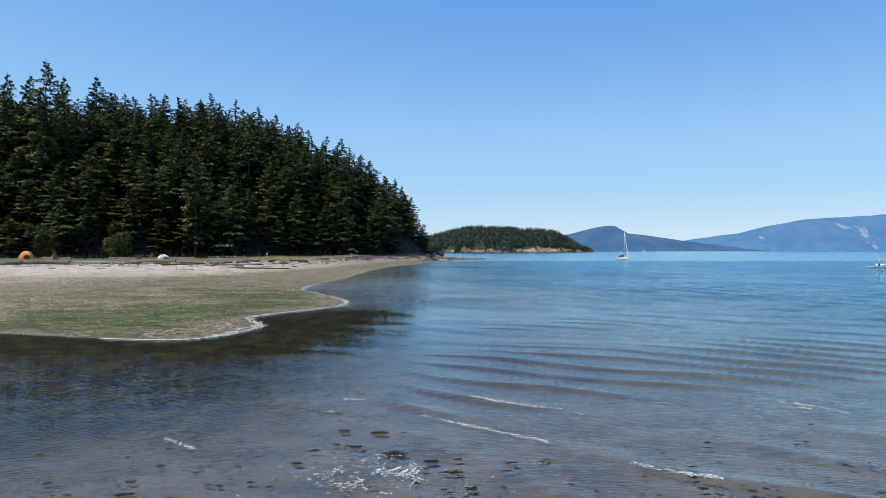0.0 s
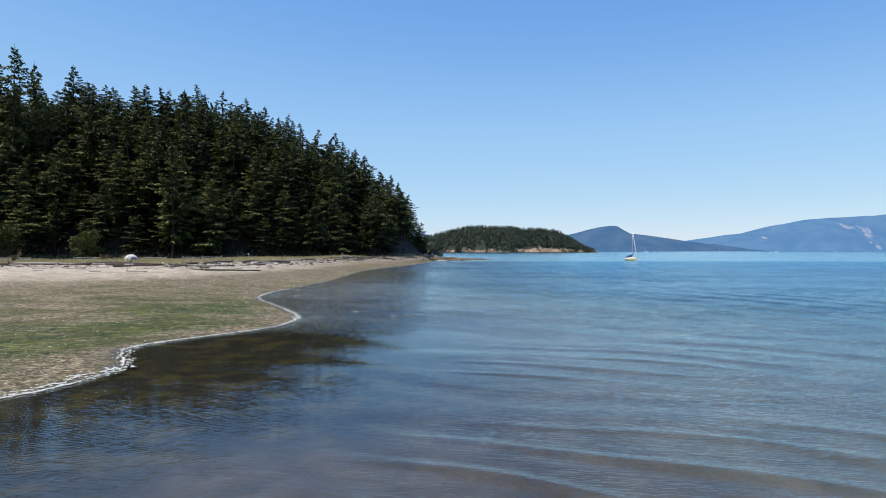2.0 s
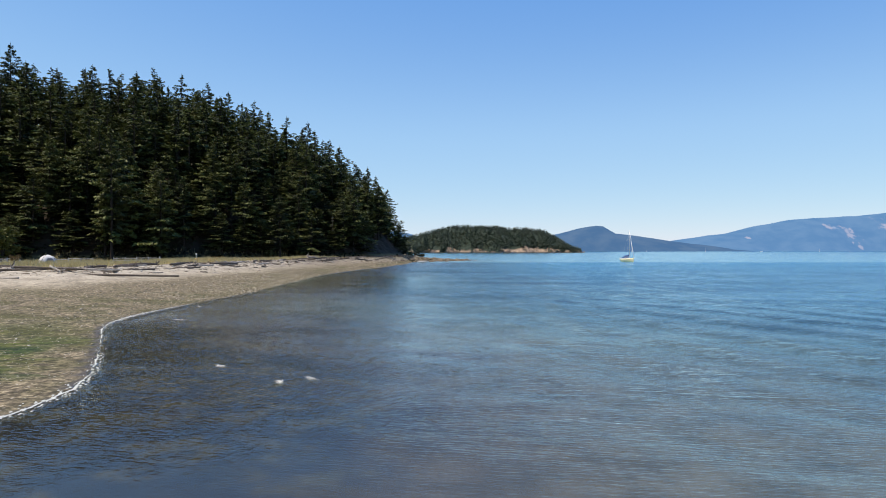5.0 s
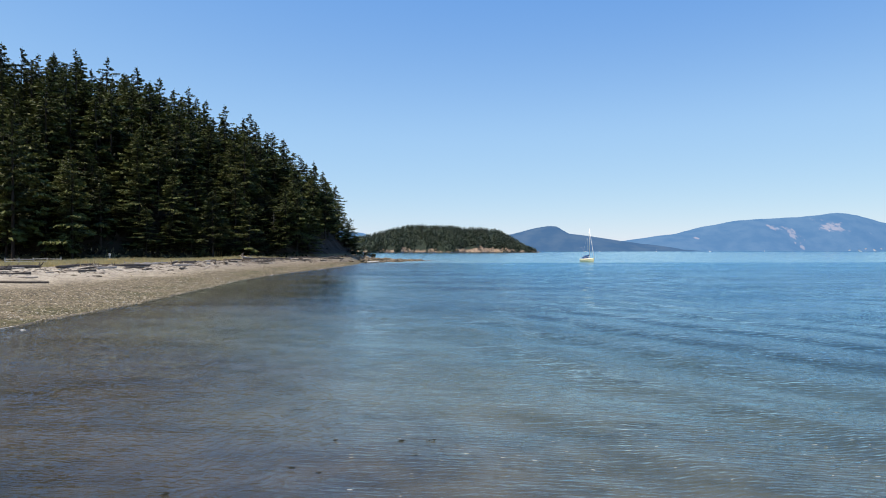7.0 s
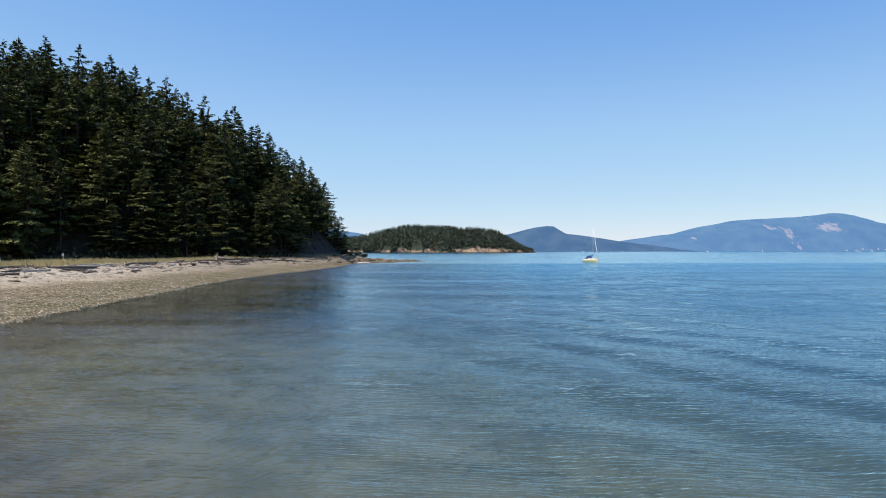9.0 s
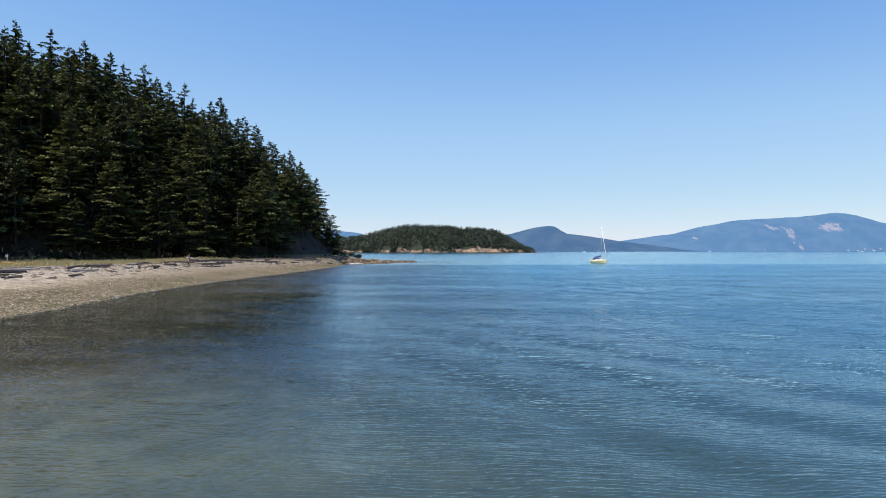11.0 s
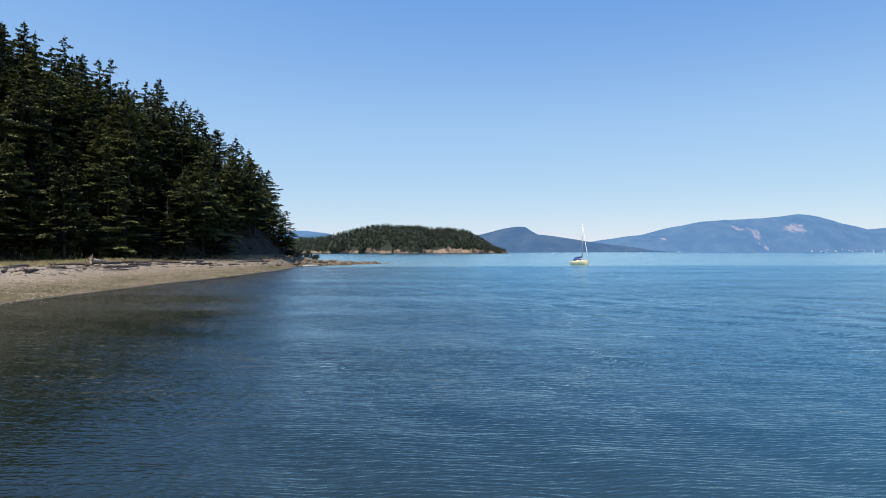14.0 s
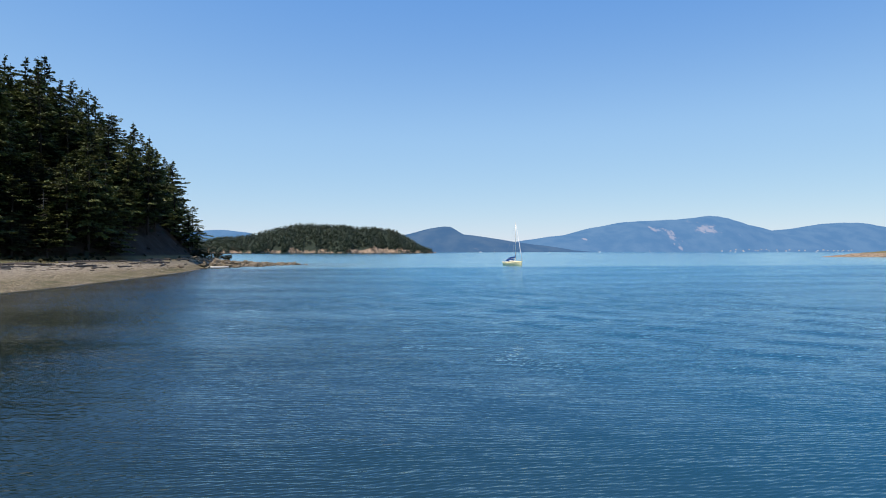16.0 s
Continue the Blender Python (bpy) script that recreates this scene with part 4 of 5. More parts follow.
def sailboat():
    boat = thing("sailboat", pose(88.6, 328, 0.0, 0, 0, -75), "cream-yellow sailing yacht at anchor with a blue sail cover", "sailboat")
    hull_mesh(9.2, 3.1, 1.10, 0.5, M_HULL, "hull", boat, sheer=0.75)
    bm = bmesh.new()
    for i, (x, w, h) in enumerate([(-1.0, 1.9, 0.42), (0.9, 1.6, 0.36)]):
        box(bm, 2.0, w, h, pose(x, 0, 1.22 + h / 2 - 0.1), bevel=0.12)
    cabin = part("cabin", bm, M_WHITE, boat, "white coachroof", smooth=True)
    bm = bmesh.new()
    box(bm, 7.6, 2.3, 0.12, pose(-0.9, 0, 1.13), bevel=0.04)
    part("deck", bm, M_WHITE, boat, "white deck")
    for x in (-1.5, -0.6, 0.6, 1.3):
        for s in (-1, 1):
            bm = bmesh.new()
            w = 1.9 if x < 0 else 1.6
            box(bm, 0.5, 0.03, 0.16, pose(x, s * w / 2, 1.36), bevel=0.01)
            part("cabin_window", bm, M_DARKGLASS, cabin, "dark oval window")
    bm = bmesh.new()
    box(bm, 9.2, 0.06, 0.07, pose(0, 0, 1.15))
    for s in (-1, 1):
        box(bm, 7.0, 0.05, 0.08, pose(-0.9, s * 1.42, 1.12))
    part("toe_rail", bm, M_WHITE, boat)
    bm = bmesh.new()
    tube(bm, [(1.3, 0, 1.2), (1.3, 0, 7.5), (1.28, 0, 13.7)], [0.10, 0.09, 0.06], 10)
    mast = part("mast", bm, M_ALU, boat, "tall pale mast", smooth=True)
    for z in (5.2, 9.3):
        bm = bmesh.new()
        tube(bm, [(1.3, -0.9, z), (1.3, 0.9, z)], [0.03, 0.03], 6)
        part("spreader", bm, M_ALU, mast)
    bm = bmesh.new()
    tube(bm, [(1.2, 0, 2.2), (-2.9, 0, 2.15)], [0.06, 0.06], 8)
    boom = part("boom", bm, M_ALU, boat)
    bm = bmesh.new()
    tube(bm, [(1.35, 0, 3.4), (1.15, 0, 2.75), (0.4, 0, 2.5), (-1.2, 0, 2.42), (-2.9, 0, 2.28)], [0.07, 0.22, 0.27, 0.24, 0.12], 10, 0.12, 4)
    part("sail_cover", bm, M_BLUE, boom, "blue canvas sail cover", smooth=True)
    bm = bmesh.new()
    tube(bm, [(5.0, 0, 1.35), (3.9, 0, 4.6), (1.4, 0, 13.5)], [0.09, 0.10, 0.04], 8, 0.05, 2)
    part("furled_jib", bm, M_SAIL, boat, "furled white headsail", smooth=True)
    for s in (-1, 1):
        bm = bmesh.new()
        tube(bm, [(1.2, s * 1.45, 1.1), (1.3, s * 0.9, 5.2), (1.3, s * 0.9, 9.3), (1.28, 0, 13.5)], [0.012] * 4, 4)
        part("shroud", bm, M_ALU, boat)
    bm = bmesh.new()
    tube(bm, [(-4.8, 0, 1.0), (1.25, 0, 13.6)], [0.012, 0.012], 4)
    part("backstay", bm, M_ALU, boat)
    bm = bmesh.new()
    for s in (-1, 1):
        tube(bm, [(-4.6, s * 1.0, 1.0), (-4.6, s * 1.0, 1.75), (-2.6, s * 1.35, 1.75), (-2.6, s * 1.35, 1.1)], [0.025] * 4, 5)
    tube(bm, [(-4.6, -1.0, 1.75), (-4.6, 1.0, 1.75)], [0.025] * 2, 5)
    part("stern_rail", bm, M_ALU, boat)
    bm = bmesh.new()
    for i in range(5):
        a = i / 4 * math.pi
        tube(bm, [(-2.3 + 0.28 * i, -1.05, 1.35), (-2.35 + 0.28 * i, -0.95, 1.75 + 0.2 * math.sin(a)), (-2.35 + 0.28 * i, 0.95, 1.75 + 0.2 * math.sin(a)), (-2.3 + 0.28 * i, 1.05, 1.35)], [0.16] * 4, 6)
    part("dodger", bm, M_BLUE, boat, "blue canvas spray hood", smooth=True)
    bm = bmesh.new()
    for s in (-1, 1):
        tube(bm, [(5.1, s * 0.1, 1.35), (5.1, s * 0.15, 1.95), (3.6, s * 0.75, 1.9), (3.6, s * 0.8, 1.25)], [0.025] * 4, 5)
    part("pulpit", bm, M_ALU, boat)


def motor_boat():
    boat = thing("cabin_cruiser", pose(126.8, 187.5, 0, 0, 0, 8), "white cabin cruiser moored in the bay", "motor boat")
    hull_mesh(9.0, 3.0, 1.1, 0.4, M_WHITE, "hull", boat, stern=0.95)
    bm = bmesh.new()
    box(bm, 3.6, 2.2, 1.1, pose(0.8, 0, 1.6), bevel=0.18)
    cabin = part("cabin", bm, M_WHITE, boat, smooth=True)
    for s in (-1, 1):
        bm = bmesh.new()
        box(bm, 2.6, 0.04, 0.4, pose(0.8, s * 1.1, 1.8), bevel=0.015)
        part("cabin_window", bm, M_DARKGLASS, cabin, "dark side window")
    bm = bmesh.new()
    box(bm, 3.4, 2.4, 0.08, pose(-2.2, 0, 2.5), bevel=0.03)
    part("canopy", bm, plain("tan_canvas", (0.5, 0.42, 0.33), rough=0.9), boat, "tan canvas cockpit cover")
    for x in (-3.7, -0.7):
        for s in (-1, 1):
            bm = bmesh.new()
            tube(bm, [(x, s * 1.1, 1.0), (x, s * 1.1, 2.5)], [0.025, 0.025], 6)
            part("canopy_post", bm, M_ALU, boat)
    bm = bmesh.new()
    box(bm, 0.5, 0.5, 0.8, pose(-4.6, 0, 0.9), bevel=0.12)
    part("outboard_motor", bm, plain("dark_motor", (0.03, 0.03, 0.035), rough=0.4), boat, "black outboard motor", smooth=True)
    d = thing("dinghy", pose(120.3, 187.3, 0, 0, 0, 12), "small grey inflatable dinghy tied behind a cruiser", "dinghy")
    bm = bmesh.new()
    pts = [(-1.3, -0.6, 0.25), (0.6, -0.6, 0.27), (1.3, -0.3, 0.34), (1.5, 0, 0.38), (1.3, 0.3, 0.34), (0.6, 0.6, 0.27), (-1.3, 0.6, 0.25)]
    tube(bm, pts, [0.16, 0.2, 0.2, 0.2, 0.2, 0.2, 0.16], 10)
    part("tube", bm, M_RUBBER, d, smooth=True)
    bm = bmesh.new()
    box(bm, 2.4, 1.0, 0.06, pose(-0.1, 0, 0.12))
    box(bm, 0.06, 1.0, 0.35, pose(-1.25, 0, 0.25))
    part("floor", bm, M_RUBBER, d)


def far_boats():
    for x, sail in ((688, False), (743, True), (945, True), (1129, False), (1339, True), (1685, False), (2050, False), (1890, True)):
        if sail:
            b = thing("far_sailboat", pose(x, 2300, 0, 0, 0, 40 + x % 50), "distant sailing boat with a white sail on the sound", "sailboat", "boats on the sound")
            hull_mesh(8, 2.6, 0.9, 0.3, M_WHITE, "hull", b)
            bm = bmesh.new()
            tube(bm, [(0.5, 0, 0.8), (0.5, 0, 11)], [0.1, 0.07], 6)
            part("mast", bm, M_ALU, b)
            bm = bmesh.new()
            vs = [bm.verts.new(p) for p in ((0.45, 0.03, 1.6), (-3.2, 0.5, 1.7), (-1.2, 0.45, 6), (0.45, 0.03, 10.8), (0.45, -0.03, 1.6), (-3.2, 0.44, 1.7), (-1.2, 0.39, 6), (0.45, -0.03, 10.8))]
            bm.faces.new(vs[:4])
            bm.faces.new(vs[:3:-1])
            part("mainsail", bm, M_SAIL, b, "white mainsail")
        else:
            b = thing("far_motorboat", pose(x, 2280, 0, 0, 0, x % 30), "distant white motor boat on the sound", "motor boat", "boats on the sound")
            hull_mesh(11, 3.2, 1.3, 0.4, M_WHITE, "hull", b, stern=0.95)
            bm = bmesh.new()
            box(bm, 4.5, 2.4, 1.6, pose(0.3, 0, 2.0), bevel=0.2)
            part("cabin", bm, M_WHITE, b)


def far_houses():
    q2 = random.Random(15)
    roofs = plain("far_roof", (0.34, 0.32, 0.31), rough=0.9)
    walls = plain("far_wall", (0.72, 0.70, 0.68), rough=0.9)
    src = thing("far_house", pose(2700, 3550 - 37, 0.5), "pale house on the distant shore", "house", "houses across the sound")
    bm = bmesh.new()
    box(bm, 8, 6, 4, pose(0, 0, 2))
    part("wall", bm, walls, src)
    bm = bmesh.new()
    vs = [bm.verts.new(p) for p in ((-4.4, -3.4, 4), (4.4, -3.4, 4), (4.4, 3.4, 4), (-4.4, 3.4, 4), (-4.4, 0, 6.4), (4.4, 0, 6.4))]
    for f in ((0, 1, 5, 4), (2, 3, 4, 5), (0, 4, 3), (1, 2, 5), (0, 3, 2, 1)):
        bm.faces.new([vs[i] for i in f])
    part("roof", bm, roofs, src)
    for i in range(24):
        x = 2560 + i * 44 + q2.uniform(-20, 20)
        t = q2.uniform(0.012, 0.035)
        z = 2.6 * t * q2.uniform(0.8, 1.0) * 160 - 2.5
        copy_thing(src, pose(x, 3549 + 600 * t + (1 - t) * 40 * math.sin(x * 0.011), z, 0, 0, q2.uniform(-30, 30)))


far_houses()
sailboat()
motor_boat()
far_boats()

# ---------------------------------------------------------------- driftwood
M_DRIFT = bark_mat("bleached_driftwood", (0.20, 0.175, 0.15), (0.50, 0.45, 0.39))
M_DRIFT2 = bark_mat("brown_driftwood", (0.045, 0.037, 0.031), (0.155, 0.128, 0.105))


def log_mesh(name, length, r, seed, material, knots=2, roots=0):
    """A sea-worn log: uneven, slightly bent, with broken stubs and maybe a root plate."""
    q = random.Random(seed)
    bm = bmesh.new()
    n = 7
    pts, rad = [], []
    by, bz = q.uniform(-0.05, 0.05), q.uniform(-0.01, 0.02)
    for i in range(n):
        u = i / (n - 1)
        pts.append(((u - 0.5) * length, by * length * math.sin(u * math.pi), bz * length * math.sin(u * math.pi * 1.3)))
        rad.append(r * (1.1 - 0.45 * u) * q.uniform(0.88, 1.12))
    rad[0] *= 0.85
    tube(bm, pts, rad, 8, 0.13, seed)
    for i in range(knots):
        u = q.uniform(0.15, 0.9)
        a = q.uniform(0, math.pi)
        base = Vector(((u - 0.5) * length, by * length * math.sin(u * math.pi), 0))
        d = Vector((q.uniform(0.2, 0.6), math.cos(a), math.sin(a))).normalized()
        tube(bm, [base, base + d * r * q.uniform(1.6, 4.0)], [r * 0.3, r * 0.12], 5, 0.1, seed + i)
    for i in range(roots):
        a = 2 * math.pi * i / roots + q.uniform(-0.3, 0.3)
        base = Vector((-0.5 * length, 0, 0))
        e = base + Vector((-q.uniform(0.1, 0.5), math.cos(a), math.sin(a))) * r * q.uniform(2.2, 4.2)
        tube(bm, [base, base.lerp(e, 0.5) + Vector((q.uniform(-0.1, 0.1), 0, q.uniform(0, 0.15))), e], [r * 0.5, r * 0.3, r * 0.08], 5, 0.2, seed + 50 + i)
    me = bpy.data.meshes.new(name)
    bm.to_mesh(me)
    bm.free()
    me.materials.append(material)
    me.polygons.foreach_set("use_smooth", np.ones(len(me.polygons), dtype=bool))
    return me


LOGS = []
for i in range(14):
    L = (3.0, 5.0, 7.5, 11.0, 2.0, 6.0, 9.0)[i % 7]
    LOGS.append((L, log_mesh("driftwood_log", L, 0.11 + 0.016 * L + 0.02 * (i % 3), 40 + i, (M_DRIFT, M_DRIFT2, M_DRIFT2, M_DRIFT2)[i % 4], knots=1 + i % 3, roots=6 if i % 5 == 3 else 0)))


SHADE_LOGS = [p for p in LOGS if p[1].materials[0] == M_DRIFT2]


def lay_log(x, y, turn, mesh, sink=0.4, tilt=0.0, label="sea-bleached driftwood log lying on the gravel", size=1.0):
    ob = new("driftwood_log", mesh)
    r = 0.25 * size
    ob.matrix_world = pose(x, y, height_at(x, y) + r * (1 - sink) , 0, tilt, turn) @ Matrix.Diagonal((size, size, size, 1))
    return tagged(ob, label, "driftwood", "driftwood along the high-tide line")


q = random.Random(77)
line = [Vector(p) for p in BERM[1:12]]
for seg in range(len(line) - 1):
    a, b = line[seg], line[seg + 1]
    ln = (b - a).length
    turn = math.degrees(math.atan2(b.y - a.y, b.x - a.x))
    nrm = Vector((b.y - a.y, a.x - b.x)) / ln
    for i in range(int(ln * 0.72)):
        p = a.lerp(b, q.random()) + nrm * (q.triangular(-4.0, 6.5, -0.5))
        # beyond y 205 only dark wood, standing in for shade at the slope's foot
        L, me = q.choice(LOGS if p.y < 205 else SHADE_LOGS)
        if me.materials[0] == M_DRIFT2:
            label = "dark brown weathered log half sunk in gravel"
        else:
            label = "sea-bleached driftwood log lying on the gravel"
        lay_log(p.x, p.y, turn + q.gauss(0, 16) + (180 if q.random() < 0.5 else 0), me, sink=q.uniform(0.3, 0.75), label=label, size=q.uniform(0.4, 1.0))
# small broken sticks and branches among the logs
for i in range(58):
    seg = q.randrange(1, 8)
    a, b = line[seg], line[seg + 1]
    nrm = Vector((b.y - a.y, a.x - b.x)).normalized()
    p = a.lerp(b, q.random()) + nrm * q.triangular(-2.5, 8.0, 1.5)
    L, me = LOGS[q.choice((0, 3, 4, 7, 11, 12))]
    lay_log(p.x, p.y, q.uniform(0, 360), me, sink=0.55, label="short bleached driftwood stick on the gravel", size=q.uniform(0.16, 0.34))
# long trunks stranded in a row along the lip of the berm
LONG = [log_mesh("driftwood_log", 15.0 + 1.5 * i, 0.17 + 0.015 * i, 70 + i, (M_DRIFT2, M_DRIFT)[i == 2], knots=2) for i in range(4)]
for i in range(16):
    x = -122 + 5.6 * i + q.uniform(-2, 2)
    y = 131.0 + q.uniform(-1.2, 1.2) - 0.03 * (x + 100)
    lay_log(x, y, q.gauss(-2, 3), LONG[i % 4], sink=0.5, label="long dark weathered trunk stranded along the berm", size=q.uniform(0.75, 1.0))
# scattered planks and logs lower on the beach
for x, y, turn, L in ((-52, 118, 4, 3), (-46, 119, 2, 5), (-60, 117, -3, 3), (-68, 116, 0, 2), (-75, 119, 5, 5), (-38, 146, 60, 2), (-35, 160, 20, 2), (-31, 172, 70, 2), (-29, 186, 40, 3),
                      (-41, 133, 8, 3), (-57, 122, -8, 5), (-27, 205, 65, 2), (-24, 228, 60, 3), (-17, 255, 66, 2), (-33, 148, 12, 2), (-84, 118, 3, 5), (-92, 121, -4, 3), (-37, 138, 2, 5)):
    me = min(LOGS, key=lambda p: abs(p[0] - L) + q.random())[1]
    lay_log(x, y, turn, me, sink=0.65, size=0.6)
root = log_mesh("driftwood_stump", 3.2, 0.34, 901, M_DRIFT, knots=2, roots=9)
ob = new("driftwood_stump", root)
ob.matrix_world = pose(-45, 127.5, height_at(-45, 127.5) + 0.35, 0, -24, 168) @ Matrix.Scale(0.55, 4)
tagged(ob, "bleached uprooted stump with splayed roots on the beach", "driftwood")
big = log_mesh("driftwood_stump", 3.4, 0.42, 905, M_DRIFT, knots=3, roots=10)
ob = new("driftwood_stump", big)
ob.matrix_world = pose(-30.5, 232, height_at(-30.5, 232) + 0.45, 0, 6, 30) @ Matrix.Scale(0.75, 4)
tagged(ob, "big grey root plate lying on a heap of driftwood", "driftwood")
ob = new("driftwood_log", log_mesh("driftwood_log", 4.6, 0.32, 907, plain("white_worn_wood", (0.62, 0.59, 0.54), rough=0.8, vary=0.15, bump=0.4), knots=1))
ob.matrix_world = pose(0.2, 309, 0.32, 0, 0, 8)
tagged(ob, "bone-white log stranded at the water's edge", "driftwood")


def kayak(x, y, turn):
    """A sea kayak: long pointed shell with a seam, a coaming round the cockpit and a hatch."""
    boat = thing("kayak", pose(x, y, height_at(x, y) + 0.22, 4, 0, turn), "yellow-orange sea kayak lying in the dry beach grass", "kayak")
    shell = plain("orange_yellow_shell", (0.62, 0.30, 0.03), rough=0.3, spec=0.5, vary=0.08, scale=1.5)
    dark = plain("dark_cockpit", (0.02, 0.02, 0.022), rough=0.5, vary=0.2)
    L = 5.2
    bm = bmesh.new()
    rows = []
    for i in range(25):
        u = i / 24 * 2 - 1
        half = 0.31 * (1 - abs(u) ** 2.2) + 0.012
        lift = 0.22 * abs(u) ** 3.5
        low, top = 0.02 + lift * 0.7, 0.30 + lift
        rows.append([bm.verts.new((u * L / 2, half * c, low + (top - low) * h)) for c, h in ((0, 0), (0.55, 0.06), (0.9, 0.35), (1, 0.62), (0.75, 0.88), (0, 1), (-0.75, 0.88), (-1, 0.62), (-0.9, 0.35), (-0.55, 0.06))])
    for r0, r1 in zip(rows, rows[1:]):
        for a in range(10):
            bm.faces.new((r0[a], r1[a], r1[(a + 1) % 10], r0[(a + 1) % 10]))
    bm.faces.new(rows[0])
    bm.faces.new(rows[-1][::-1])
    bmesh.ops.recalc_face_normals(bm, faces=bm.faces)
    part("hull", bm, shell, boat, smooth=True)
    bm = bmesh.new()
    ring = [(0.45 * math.cos(a * math.pi / 8) - 0.2, 0.22 * math.sin(a * math.pi / 8), 0.325) for a in range(17)]
    tube(bm, ring, [0.028] * 17, 6)
    part("coaming", bm, dark, boat, "black cockpit rim", smooth=True)
    # solid disc coloured black for the shade inside the cockpit
    bm = bmesh.new()
    bmesh.ops.create_cone(bm, cap_ends=True, segments=20, radius1=1.0, radius2=0.96, depth=0.03, matrix=pose(-0.2, 0, 0.312) @ Matrix.Diagonal((0.43, 0.20, 1, 1)))
    part("cockpit", bm, dark, boat, "flat dark disc for the shaded cockpit opening")
    bm = bmesh.new()
    bmesh.ops.create_cone(bm, cap_ends=True, segments=16, radius1=0.13, radius2=0.11, depth=0.04, matrix=pose(1.35, 0, 0.33))
    part("hatch", bm, dark, boat, "black round hatch cover")
    for e in (-1, 1):
        bm = bmesh.new()
        tube(bm, [(e * 2.5, -0.03, 0.47), (e * 2.62, 0, 0.43), (e * 2.5, 0.03, 0.47)], [0.015] * 3, 5)
        part("carry_handle", bm, dark, boat)


kayak(-51.2, 204, 8)

# ---------------------------------------------------------------- camp behind the berm
M_POST = bark_mat("grey_fence_wood", (0.34, 0.32, 0.29), (0.60, 0.57, 0.52))


def fence(x0, x1, y, z_extra=0.0):
    f = thing("rail_fence", pose(x0, y, height_at(x0, y)), "low weathered split-rail fence behind the beach grass", "fence", "fences by the camp")
    n = max(1, round((x1 - x0) / 2.6))
    for i in range(n + 1):
        bm = bmesh.new()
        x = (x1 - x0) * i / n
        dz = height_at(x0 + x, y) - height_at(x0, y)
        tube(bm, [(x, 0, dz - 0.3), (x + q.uniform(-0.05, 0.05), 0, dz + 1.25)], [0.10, 0.085], 7, 0.1, i)
        part("post", bm, M_POST, f)
        if i < n:
            for z in (0.55, 1.0):
                bm = bmesh.new()
                tube(bm, [(x - 0.15, 0.02, dz + z + q.uniform(-0.05, 0.05)), (x + (x1 - x0) / n + 0.15, 0.02, dz + z + q.uniform(-0.05, 0.05))], [0.075, 0.065], 6, 0.12, i + 9)
                part("rail", bm, M_POST, f)


for x0, x1, y in ((-140, -128, 186), (-112, -104, 186), (-93, -85, 186), (-80.5, -70, 187), (-66, -56, 188)):
    fence(x0, x1, y)


def tent(x, y, turn, w, d, h, fabric, label, door, top=0.5, curve=2.4):
    """A pole tent: bowed walls on a squarish floor, ridged along the poles, with a door and a window panel."""
    t = thing("tent", pose(x, y, height_at(x, y) - 0.02, 0, 0, turn), label, "tent", "tents at the camp")

    def at(a, v):
        """Point of the shell at bearing a and height share v."""
        wide = (1 - (1 - top) * v ** 1.3) * (1 - v ** (curve * 3)) ** (1 / curve)
        c, q2 = math.cos(a), math.sin(a)
        k = (abs(c) ** 3.6 + abs(q2) ** 3.6) ** (-1 / 3.6)
        sag = 1 - 0.045 * math.cos(4 * a) ** 2 * math.sin(v * math.pi)
        return Vector((c * k * w / 2 * wide * sag, q2 * k * d / 2 * wide * sag, h * v))

    bm = bmesh.new()
    n, m = 40, 14
    rows = [[bm.verts.new(at(2 * math.pi * i / n, math.sin(j / m * math.pi / 2))) for i in range(n)] for j in range(m)]
    for r0, r1 in zip(rows, rows[1:]):
        for i in range(n):
            bm.faces.new((r0[i], r0[(i + 1) % n], r1[(i + 1) % n], r1[i]))
    bm.faces.new(rows[-1])
    part("shell", bm, fabric, t, smooth=True)
    for q2 in range(4):
        bm = bmesh.new()
        a = math.pi / 4 + q2 * math.pi / 2
        pts = [at(a, math.sin(j / 12 * math.pi / 2)) * 1.012 for j in range(13)]
        tube(bm, pts, [0.025] * 13, 5)
        part("pole", bm, M_DARKGLASS, t)
    panels = [("door_panel", -math.pi / 2 + 0.12, 0.42, 0.05, 0.66, "darker zipped door panel"), ("window_panel", 0.0, 0.34, 0.38, 0.66, "grey mesh window")]
    for name, a0, half, v0, v1, text in panels:
        bm = bmesh.new()
        grid = []
        for j in range(7):
            v = v0 + (v1 - v0) * j / 6
            reach = half * (1 - 0.5 * max(0, (j - 3) / 3) ** 2)
            grid.append([bm.verts.new(Vector((*(at(a0 + reach * (i / 6 * 2 - 1), v).xy * 1.02), h * v))) for i in range(7)])
        for r0, r1 in zip(grid, grid[1:]):
            for i in range(6):
                bm.faces.new((r0[i], r0[i + 1], r1[i + 1], r1[i]))
        bmesh.ops.solidify(bm, geom=bm.faces[:], thickness=0.03)
        part(name, bm, door, t, text)


M_ORANGE = plain("orange_nylon", (0.72, 0.25, 0.05), rough=0.6, vary=0.1, scale=2.0)
M_ORANGE2 = plain("brown_nylon", (0.16, 0.07, 0.03), rough=0.7, vary=0.1)
M_PALE = plain("pale_grey_nylon", (0.58, 0.56, 0.54), rough=0.6, vary=0.06, scale=2.0)
M_PALE2 = plain("grey_nylon", (0.28, 0.27, 0.28), rough=0.7, vary=0.1)
tent(-110, 176, 28, 3.9, 3.6, 2.9, M_ORANGE, "orange cabin tent pitched behind the beach grass", M_ORANGE2, top=0.62, curve=2.0)
